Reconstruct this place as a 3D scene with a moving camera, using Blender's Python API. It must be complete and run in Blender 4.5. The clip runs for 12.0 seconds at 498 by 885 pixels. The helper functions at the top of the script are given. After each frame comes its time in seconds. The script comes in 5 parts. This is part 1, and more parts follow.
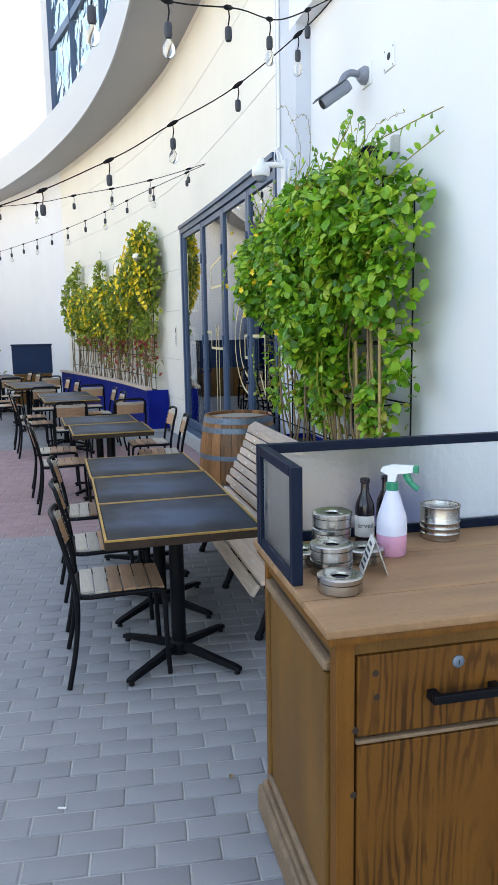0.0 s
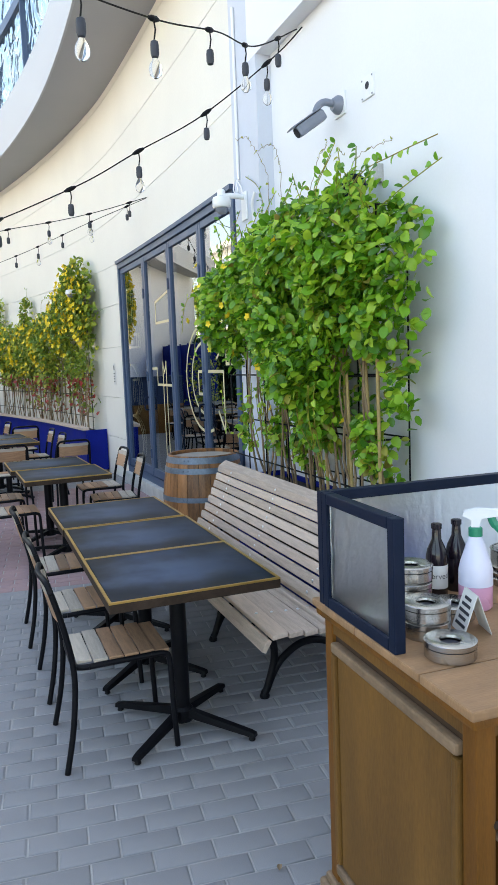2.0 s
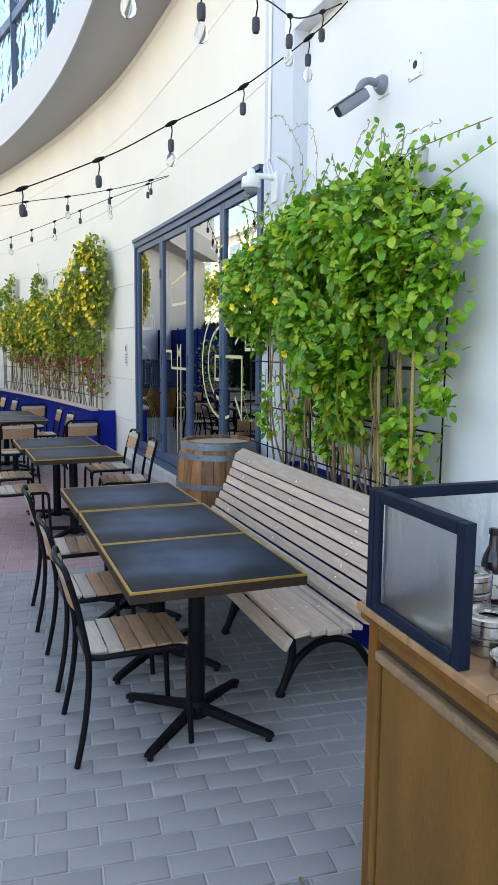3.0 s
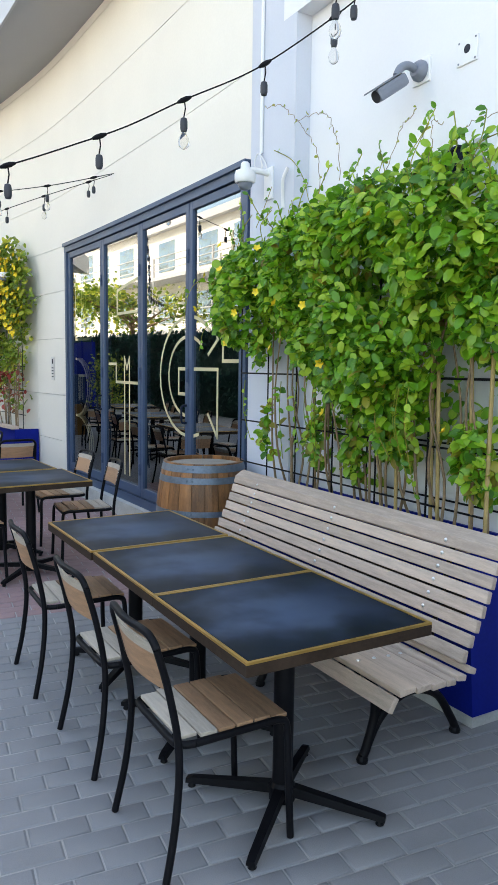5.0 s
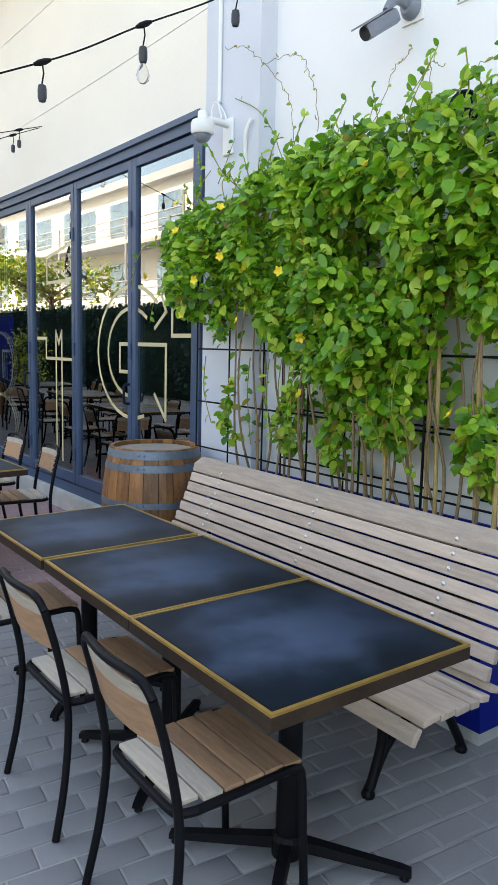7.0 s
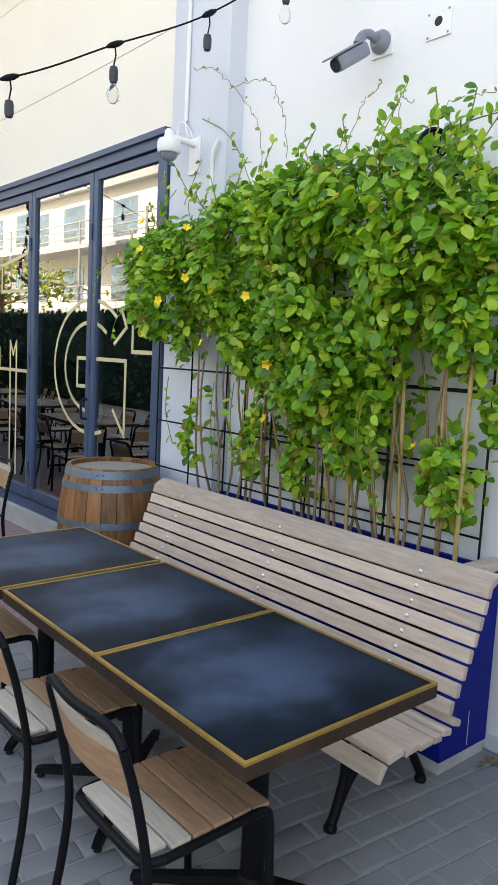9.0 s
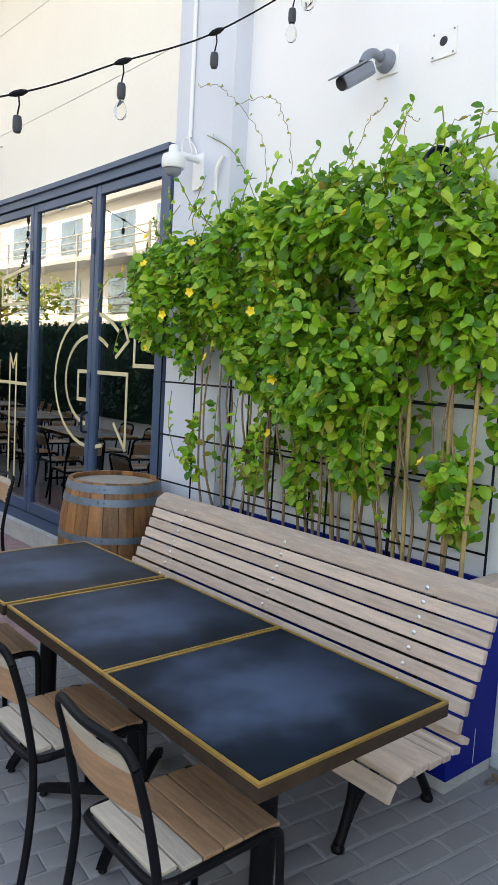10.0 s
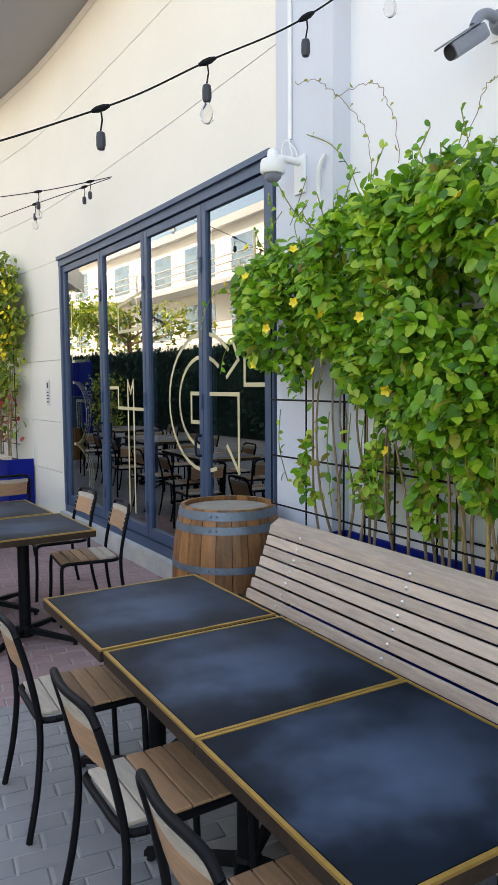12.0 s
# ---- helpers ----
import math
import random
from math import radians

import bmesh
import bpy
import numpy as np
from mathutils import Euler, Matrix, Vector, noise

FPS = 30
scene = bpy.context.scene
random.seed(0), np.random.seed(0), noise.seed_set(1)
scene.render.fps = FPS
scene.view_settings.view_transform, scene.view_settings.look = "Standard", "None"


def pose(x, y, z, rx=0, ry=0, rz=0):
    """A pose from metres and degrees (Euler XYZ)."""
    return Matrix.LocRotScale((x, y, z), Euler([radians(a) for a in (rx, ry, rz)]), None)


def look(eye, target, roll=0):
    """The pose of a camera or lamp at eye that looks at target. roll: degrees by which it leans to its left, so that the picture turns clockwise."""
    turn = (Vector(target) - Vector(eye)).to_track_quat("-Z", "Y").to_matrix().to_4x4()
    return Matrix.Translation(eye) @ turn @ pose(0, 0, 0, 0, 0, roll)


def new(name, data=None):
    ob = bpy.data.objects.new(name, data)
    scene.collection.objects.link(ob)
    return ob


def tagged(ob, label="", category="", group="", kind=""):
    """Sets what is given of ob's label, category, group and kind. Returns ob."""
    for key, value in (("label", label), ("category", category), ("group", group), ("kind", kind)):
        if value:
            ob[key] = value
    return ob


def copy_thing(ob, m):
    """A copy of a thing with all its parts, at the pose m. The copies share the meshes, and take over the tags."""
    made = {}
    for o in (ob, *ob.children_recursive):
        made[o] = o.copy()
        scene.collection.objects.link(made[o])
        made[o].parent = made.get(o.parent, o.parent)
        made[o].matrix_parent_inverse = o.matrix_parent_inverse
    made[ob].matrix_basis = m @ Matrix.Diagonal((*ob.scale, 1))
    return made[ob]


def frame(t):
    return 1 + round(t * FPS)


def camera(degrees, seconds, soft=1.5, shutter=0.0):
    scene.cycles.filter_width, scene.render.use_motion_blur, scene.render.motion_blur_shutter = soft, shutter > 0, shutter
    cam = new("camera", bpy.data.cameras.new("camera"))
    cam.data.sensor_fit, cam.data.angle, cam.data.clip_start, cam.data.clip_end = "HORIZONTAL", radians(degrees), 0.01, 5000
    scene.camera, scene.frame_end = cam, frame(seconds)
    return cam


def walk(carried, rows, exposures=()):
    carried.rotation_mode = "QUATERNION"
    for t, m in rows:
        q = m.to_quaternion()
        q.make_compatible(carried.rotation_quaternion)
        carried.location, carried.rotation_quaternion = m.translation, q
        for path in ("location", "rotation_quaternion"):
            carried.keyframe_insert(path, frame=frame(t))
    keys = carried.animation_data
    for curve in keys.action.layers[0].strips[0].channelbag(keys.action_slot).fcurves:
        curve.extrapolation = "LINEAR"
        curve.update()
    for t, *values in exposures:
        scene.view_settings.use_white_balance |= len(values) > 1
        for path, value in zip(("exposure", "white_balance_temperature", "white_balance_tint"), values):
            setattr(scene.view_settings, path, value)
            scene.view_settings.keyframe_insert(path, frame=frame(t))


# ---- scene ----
cam = camera(38.2, 12.0, soft=0.9)
PATH = [
    (0, (0.095, 0.19, 1.686), (0.584, 2.104, 1.373), -1.0),
    (0.5, (-0.012, 0.274, 1.67), (0.722, 2.114, 1.396), 3.5),
    (1, (-0.172, 0.4, 1.682), (0.759, 2.143, 1.373), 2.9),
    (1.5, (-0.243, 0.471, 1.689), (0.54, 2.291, 1.42), 0.6),
    (2, (-0.216, 0.563, 1.694), (0.494, 2.419, 1.47), -2.2),
    (2.5, (-0.195, 0.645, 1.691), (0.475, 2.514, 1.453), -1.6),
    (2.7, (-0.212, 0.68, 1.689), (0.447, 2.551, 1.434), -0.3),
    (4.3, (-0.706, 1.2, 1.638), (0.236, 2.95, 1.415), 0.3),
    (4.5, (-0.714, 1.305, 1.673), (0.202, 3.071, 1.469), -1.2),
    (5, (-0.797, 1.581, 1.632), (0.2, 3.303, 1.424), 0.8),
    (5.5, (-0.908, 1.804, 1.646), (0.319, 3.366, 1.404), 1.5),
    (6, (-0.881, 1.956, 1.639), (0.328, 3.533, 1.416), 0.7),
    (6.5, (-0.778, 2.084, 1.615), (0.428, 3.656, 1.343), 0.0),
    (6.7, (-0.766, 2.107, 1.599), (0.419, 3.697, 1.336), 0.9),
    (8.3, (-0.743, 2.163, 1.69), (0.429, 3.761, 1.425), 2.0),
    (8.5, (-0.771, 2.178, 1.688), (0.432, 3.759, 1.459), 2.5),
    (9, (-0.794, 2.19, 1.687), (0.493, 3.703, 1.451), 2.9),
    (9.5, (-0.804, 2.2, 1.697), (0.501, 3.702, 1.491), 2.0),
    (10, (-0.826, 2.226, 1.692), (0.473, 3.734, 1.493), 3.2),
    (10.5, (-0.762, 2.265, 1.684), (0.51, 3.793, 1.471), 2.3),
    (11, (-0.64, 2.329, 1.695), (0.527, 3.944, 1.525), 0.0),
    (11.5, (-0.565, 2.391, 1.701), (0.487, 4.082, 1.513), 0.8),
    (12, (-0.56, 2.424, 1.697), (0.445, 4.145, 1.53), -0.4),
]
walk(cam, [(t, look(eye, target, roll)) for t, eye, target, roll in PATH],
     exposures=[(0.0, 2.47, 7950, 8), (2.5, 2.47, 7950, 7), (5.5, 2.42, 8000, 7), (9.5, 2.42, 8900, 11), (12.0, 2.32, 8800, 11)])

# ---- daylight: sun behind the building, open shade in front ----
world = bpy.data.worlds.new("world")
scene.world = world
world.use_nodes = True
wn = world.node_tree.nodes
sky = wn.new("ShaderNodeTexSky")
sky.sky_type = "NISHITA"
sky.sun_disc = False
sky.sun_elevation = radians(48)
sky.sun_rotation = radians(80)
sky.dust_density = 2.0
wn["Background"].inputs["Strength"].default_value = 0.15
world.node_tree.links.new(sky.outputs[0], wn["Background"].inputs["Color"])
sun = new("sun", bpy.data.lights.new("sun", "SUN"))
sun.data.energy = 3.5
sun.data.angle = radians(0.5)
sun.data.color = (1.0, 0.93, 0.83)
sun.matrix_world = look((6.8, 1.2, 7.4), (0, 0, 0))


# ---- materials ----
def mat(name, color, rough=0.6, metal=0.0, vary=0.12, scale=8.0, fine=60.0, bump=0.1, island=0.0, stretch=(1, 1, 1), dirt=None, spec=0.5, rand=0.0, bump_scale=None):
    m = bpy.data.materials.new(name)
    m.use_nodes = True
    nt = m.node_tree
    n, l = nt.nodes, nt.links
    b = n["Principled BSDF"]
    b.inputs["Metallic"].default_value = metal
    b.inputs["Specular IOR Level"].default_value = spec
    tc = n.new("ShaderNodeTexCoord")
    mp = n.new("ShaderNodeMapping")
    mp.inputs["Scale"].default_value = stretch
    l.new(tc.outputs["Object"], mp.inputs["Vector"])
    big = n.new("ShaderNodeTexNoise")
    big.inputs["Scale"].default_value = scale
    big.inputs["Detail"].default_value = 5
    small = n.new("ShaderNodeTexNoise")
    small.inputs["Scale"].default_value = fine
    small.inputs["Detail"].default_value = 4
    l.new(mp.outputs[0], big.inputs["Vector"])
    l.new(mp.outputs[0], small.inputs["Vector"])
    mix = n.new("ShaderNodeMath")
    mix.operation = "MULTIPLY_ADD"
    l.new(big.outputs["Fac"], mix.inputs[0])
    mix.inputs[1].default_value = 0.65
    sc = n.new("ShaderNodeMath")
    sc.operation = "MULTIPLY"
    sc.inputs[1].default_value = 0.35
    l.new(small.outputs["Fac"], sc.inputs[0])
    l.new(sc.outputs[0], mix.inputs[2])
    fac = mix.outputs[0]
    if island or rand:
        if island:
            geo = n.new("ShaderNodeNewGeometry")
            src, amount = geo.outputs["Random Per Island"], island
        else:
            oi = n.new("ShaderNodeObjectInfo")
            src, amount = oi.outputs["Random"], rand
        ad = n.new("ShaderNodeMath")
        ad.operation = "MULTIPLY_ADD"
        l.new(src, ad.inputs[0])
        ad.inputs[1].default_value = amount
        l.new(fac, ad.inputs[2])
        sb = n.new("ShaderNodeMath")
        sb.operation = "SUBTRACT"
        l.new(ad.outputs[0], sb.inputs[0])
        sb.inputs[1].default_value = amount / 2
        fac = sb.outputs[0]
    ramp = n.new("ShaderNodeValToRGB")
    e = ramp.color_ramp.elements
    e[0].position, e[1].position = 0.28, 0.72
    c0 = dirt if dirt else tuple(max(0, c * (1 - 2 * vary)) for c in color)
    c1 = tuple(min(1, c * (1 + vary)) for c in color)
    e[0].color = (*c0, 1)
    e[1].color = (*c1, 1)
    l.new(fac, ramp.inputs["Fac"])
    l.new(ramp.outputs["Color"], b.inputs["Base Color"])
    rr = n.new("ShaderNodeMapRange")
    rr.inputs["To Min"].default_value = max(0.02, rough - 0.1)
    rr.inputs["To Max"].default_value = min(1, rough + 0.12)
    l.new(big.outputs["Fac"], rr.inputs["Value"])
    l.new(rr.outputs[0], b.inputs["Roughness"])
    if bump:
        bp = n.new("ShaderNodeBump")
        bp.inputs["Strength"].default_value = bump
        bp.inputs["Distance"].default_value = 0.004
        l.new(small.outputs["Fac"], bp.inputs["Height"])
        l.new(bp.outputs[0], b.inputs["Normal"])
    return m


def glass(name, tint, ior=1.5, rough=0.0, bump=0.0, bump_scale=40.0):
    m = mat(name, tint, rough=max(rough, 0.02), vary=0.02, bump=0)
    n, l = m.node_tree.nodes, m.node_tree.links
    b = n["Principled BSDF"]
    for k in list(b.inputs["Roughness"].links):
        l.remove(k)
    b.inputs["Roughness"].default_value = rough
    b.inputs["Transmission Weight"].default_value = 1.0
    b.inputs["IOR"].default_value = ior
    if bump:
        tc = n.new("ShaderNodeTexCoord")
        v = n.new("ShaderNodeTexNoise")
        v.inputs["Scale"].default_value = bump_scale
        v.inputs["Detail"].default_value = 2
        bp = n.new("ShaderNodeBump")
        bp.inputs["Strength"].default_value = bump
        bp.inputs["Distance"].default_value = 0.01
        l.new(tc.outputs["Object"], v.inputs["Vector"])
        l.new(v.outputs["Fac"], bp.inputs["Height"])
        l.new(bp.outputs[0], b.inputs["Normal"])
    return m


def leafy(name, c0, c1, c2, rough=0.38):
    """Leaf paint from one green to another, leaf by leaf."""
    m = mat(name, c1, rough=rough, bump=0.05, scale=20)
    n, l = m.node_tree.nodes, m.node_tree.links
    b = n["Principled BSDF"]
    geo = n.new("ShaderNodeNewGeometry")
    oi = n.new("ShaderNodeObjectInfo")
    ad = n.new("ShaderNodeMath")
    l.new(geo.outputs["Random Per Island"], ad.inputs[0])
    l.new(oi.outputs["Random"], ad.inputs[1])
    fr = n.new("ShaderNodeMath")
    fr.operation = "FRACT"
    l.new(ad.outputs[0], fr.inputs[0])
    ramp = n.new("ShaderNodeValToRGB")
    ramp.color_ramp.elements[0].color = (*c0, 1)
    ramp.color_ramp.elements[1].color = (*c2, 1)
    k = ramp.color_ramp.elements.new(0.55)
    k.color = (*c1, 1)
    l.new(fr.outputs[0], ramp.inputs["Fac"])
    l.new(ramp.outputs["Color"], b.inputs["Base Color"])
    tr = n.new("ShaderNodeBsdfTranslucent")
    l.new(ramp.outputs["Color"], tr.inputs["Color"])
    mx = n.new("ShaderNodeMixShader")
    mx.inputs[0].default_value = 0.42
    l.new(b.outputs[0], mx.inputs[1])
    l.new(tr.outputs[0], mx.inputs[2])
    l.new(mx.outputs[0], n["Material Output"].inputs["Surface"])
    return m


M_WHITE = mat("white_render", (0.80, 0.80, 0.82), 0.85, vary=0.02, scale=1.5, fine=90, bump=0.12)
M_GREYWALL = mat("grey_blue_render", (0.60, 0.63, 0.70), 0.85, vary=0.03, scale=1.5, fine=90, bump=0.12)
M_CREAM = mat("cream_cladding", (0.82, 0.78, 0.705), 0.75, vary=0.03, scale=1.2, fine=50, bump=0.08)
M_JOINT = mat("cladding_backing", (0.45, 0.43, 0.39), 0.9, vary=0.05)
M_SOFFIT = mat("grey_soffit", (0.42, 0.42, 0.43), 0.8, vary=0.03, scale=1)
# chair wood as lit: the light on it is put into a paler colour
M_SEATLIT = mat("lit_chair_slat", (0.50, 0.43, 0.35), 0.7, vary=0.12, scale=8, fine=50, bump=0.2, stretch=(9, 1, 9), rand=0.2)
M_FASCIA = mat("pale_grey_fascia", (0.46, 0.47, 0.49), 0.5, vary=0.03, scale=1)
M_PAVER = mat("grey_paver", (0.25, 0.245, 0.25), 0.85, vary=0.09, scale=3, fine=220, bump=0.35, rand=0.08)
M_PAVER_J = mat("grey_paver_far", (0.25, 0.245, 0.25), 0.85, vary=0.09, scale=3, fine=220, bump=0.35, island=0.08)
M_RED_J = mat("red_paver", (0.33, 0.215, 0.215), 0.85, vary=0.09, scale=3, fine=220, bump=0.35, island=0.15)
M_SAND = mat("joint_sand", (0.38, 0.365, 0.35), 0.95, vary=0.15, scale=6, fine=300, bump=0.4)
M_TOP = mat("dark_stone_top", (0.004, 0.009, 0.020), 0.42, vary=0.5, scale=3.2, fine=14, bump=0.02, dirt=(0.003, 0.005, 0.009), spec=0.14)


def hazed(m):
    """A pale bluish bloom on the middle of a square top, fading to a dark rim."""
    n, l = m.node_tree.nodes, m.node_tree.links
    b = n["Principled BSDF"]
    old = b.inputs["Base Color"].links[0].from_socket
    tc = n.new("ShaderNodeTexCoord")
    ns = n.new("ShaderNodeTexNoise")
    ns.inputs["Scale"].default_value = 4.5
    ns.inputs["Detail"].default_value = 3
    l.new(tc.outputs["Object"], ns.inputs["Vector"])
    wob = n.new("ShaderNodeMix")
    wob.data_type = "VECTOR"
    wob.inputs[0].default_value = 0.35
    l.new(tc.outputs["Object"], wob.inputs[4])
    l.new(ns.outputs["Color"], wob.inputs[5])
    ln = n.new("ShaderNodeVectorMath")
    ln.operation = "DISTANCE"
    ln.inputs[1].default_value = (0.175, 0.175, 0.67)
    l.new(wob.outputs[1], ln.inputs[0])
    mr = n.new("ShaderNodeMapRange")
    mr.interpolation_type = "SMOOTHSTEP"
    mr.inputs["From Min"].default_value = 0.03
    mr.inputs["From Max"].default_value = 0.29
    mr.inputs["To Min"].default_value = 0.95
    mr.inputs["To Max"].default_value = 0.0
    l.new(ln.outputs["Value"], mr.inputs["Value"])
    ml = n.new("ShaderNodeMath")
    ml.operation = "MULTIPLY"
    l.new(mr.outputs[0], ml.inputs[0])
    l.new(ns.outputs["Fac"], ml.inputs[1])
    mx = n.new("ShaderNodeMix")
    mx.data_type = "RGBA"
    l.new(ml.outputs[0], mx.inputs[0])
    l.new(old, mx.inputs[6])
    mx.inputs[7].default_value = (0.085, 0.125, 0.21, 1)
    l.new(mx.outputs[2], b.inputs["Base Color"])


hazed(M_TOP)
M_BRASS = mat("brass_edge", (0.50, 0.30, 0.085), 0.42, metal=0.65, vary=0.12, scale=12)
M_TABWOOD = mat("dark_table_edge", (0.045, 0.028, 0.019), 0.55, vary=0.25, scale=10, spec=0.2)
M_BLACK = mat("black_steel", (0.006, 0.006, 0.008), 0.45, vary=0.2, scale=12, bump=0.04, spec=0.13)
M_SLAT = mat("bleached_slat", (0.56, 0.435, 0.35), 0.7, vary=0.15, scale=7, fine=50, bump=0.25, stretch=(9, 1, 9), rand=0.3)
M_SEAT = mat("chair_slat", (0.40, 0.225, 0.125), 0.6, vary=0.2, scale=8, fine=50, bump=0.2, stretch=(9, 1, 9), rand=0.5)
M_NAVY = mat("navy_paint", (0.008, 0.014, 0.032), 0.45, vary=0.12, scale=5, bump=0.05, spec=0.12)
M_BLUE = mat("royal_blue_paint", (0.001, 0.013, 0.22), 0.5, vary=0.15, scale=3, bump=0.06, spec=0.12)
M_DOORBLUE = mat("blue_grey_aluminium", (0.055, 0.090, 0.160), 0.42, vary=0.06, scale=2, bump=0.02, spec=0.3)


def coated(name, share, tint):
    """Coated shop glass: a clear mirror share over a tinted view inside."""
    m = bpy.data.materials.new(name)
    m.use_nodes = True
    n, l = m.node_tree.nodes, m.node_tree.links
    gl, tr, mx, fr = n.new("ShaderNodeBsdfGlossy"), n.new("ShaderNodeBsdfTransparent"), n.new("ShaderNodeMixShader"), n.new("ShaderNodeFresnel")
    gl.inputs["Roughness"].default_value = 0.0
    gl.inputs["Color"].default_value = (0.95, 0.97, 0.97, 1)
    tr.inputs["Color"].default_value = (*tint, 1)
    fr.inputs["IOR"].default_value = 1.5
    ad = n.new("ShaderNodeMath")
    ad.inputs[1].default_value = share
    l.new(fr.outputs[0], ad.inputs[0])
    l.new(ad.outputs[0], mx.inputs[0])
    l.new(tr.outputs[0], mx.inputs[1])
    l.new(gl.outputs[0], mx.inputs[2])
    l.new(mx.outputs[0], n["Material Output"].inputs["Surface"])
    n.remove(n["Principled BSDF"])
    return m


M_GLASS = coated("door_glass", 0.22, (0.55, 0.6, 0.6))
M_OBSCURE = glass("rippled_glass", (0.95, 0.99, 1.0), ior=1.5, rough=0.28, bump=0.25, bump_scale=44)
M_CLEAR = glass("bulb_glass", (0.95, 0.94, 0.92), ior=1.2)
M_WINDOW = mat("reflective_window", (0.42, 0.52, 0.58), 0.06, metal=0.9, vary=0.1, scale=2, bump=0.0, spec=0.8)
wv = M_WINDOW.node_tree.nodes
wn1, wn2, wn3 = wv.new("ShaderNodeTexCoord"), wv.new("ShaderNodeTexNoise"), wv.new("ShaderNodeBump")
wn2.inputs["Scale"].default_value = 1.3
wn2.inputs["Detail"].default_value = 2
wn2.inputs["Distortion"].default_value = 1.5
wn3.inputs["Strength"].default_value = 0.6
wn3.inputs["Distance"].default_value = 0.25
M_WINDOW.node_tree.links.new(wn1.outputs["Object"], wn2.inputs["Vector"])
M_WINDOW.node_tree.links.new(wn2.outputs["Fac"], wn3.inputs["Height"])
M_WINDOW.node_tree.links.new(wn3.outputs[0], wv["Principled BSDF"].inputs["Normal"])
M_GOLD = mat("pale_gold_vinyl", (0.62, 0.54, 0.32), 0.5, vary=0.04)
M_BARREL = mat("barrel_oak", (0.30, 0.125, 0.042), 0.5, vary=0.3, scale=5, fine=40, bump=0.2, stretch=(6, 6, 0.8), rand=0.35)
M_BARRELTOP = mat("grey_barrel_head", (0.36, 0.31, 0.26), 0.7, vary=0.2, scale=6, stretch=(1, 8, 1))
M_HOOP = mat("hoop_steel", (0.16, 0.20, 0.25), 0.5, metal=0.5, vary=0.2, scale=9)
M_STEEL = mat("brushed_steel", (0.50, 0.48, 0.46), 0.24, metal=1.0, vary=0.06, scale=4, fine=80, stretch=(1, 1, 12))
M_BOLT = mat("bright_bolt", (0.75, 0.75, 0.75), 0.3, metal=0.9, vary=0.03)
M_WHITEPL = mat("white_plastic", (0.80, 0.80, 0.80), 0.4, vary=0.02, bump=0)
M_SOCKET = mat("dark_socket", (0.03, 0.033, 0.045), 0.5, vary=0.08, bump=0)
M_STAND = mat("mid_navy_paint", (0.012, 0.03, 0.085), 0.5, vary=0.1, spec=0.2)
M_GREYPL = mat("grey_camera_metal", (0.20, 0.22, 0.27), 0.4, vary=0.06, bump=0)
M_GREENPL = mat("green_plastic", (0.01, 0.24, 0.13), 0.35, vary=0.03, bump=0)
M_PINK = mat("pink_liquid", (0.72, 0.36, 0.52), 0.25, vary=0.03, bump=0)
M_CLOUDY = mat("cloudy_plastic", (0.68, 0.68, 0.80), 0.35, vary=0.03, bump=0)
M_BROWNGL = mat("brown_glass", (0.012, 0.007, 0.012), 0.1, vary=0.1, bump=0)
M_PAPER = mat("paper", (0.72, 0.70, 0.66), 0.8, vary=0.04, bump=0)
M_INK = mat("ink", (0.03, 0.03, 0.04), 0.8, vary=0.05, bump=0)
M_LEAF = leafy("vine_leaf", (0.045, 0.17, 0.012), (0.19, 0.44, 0.026), (0.48, 0.64, 0.065), rough=0.33)
M_LEAFY = leafy("yellowing_leaf", (0.22, 0.28, 0.03), (0.36, 0.36, 0.04), (0.30, 0.22, 0.05))
M_LEAF2 = leafy("far_vine_leaf", (0.12, 0.21, 0.03), (0.28, 0.38, 0.05), (0.56, 0.55, 0.08))
M_LEAFRED = leafy("red_leaf", (0.40, 0.05, 0.04), (0.55, 0.09, 0.08), (0.25, 0.12, 0.05))
M_FLOWER = mat("yellow_petal", (0.85, 0.62, 0.03), 0.55, vary=0.06, bump=0)
M_STEM = mat("vine_stem", (0.27, 0.18, 0.10), 0.8, vary=0.25, scale=20)
M_CANE = mat("bamboo_cane", (0.42, 0.29, 0.11), 0.55, vary=0.15, scale=15)
M_SOIL = mat("soil", (0.04, 0.03, 0.022), 0.95, vary=0.3, scale=25, bump=0.6)
M_DIMROOM = mat("dim_room_shade", (0.05, 0.052, 0.055), 0.8, vary=0.1, scale=1)
M_KERB = mat("pale_concrete", (0.50, 0.50, 0.48), 0.85, vary=0.15, scale=6, fine=80, bump=0.3)
M_HEDGE = leafy("hedge_leaf", (0.016, 0.075, 0.055), (0.024, 0.095, 0.066), (0.035, 0.11, 0.07))


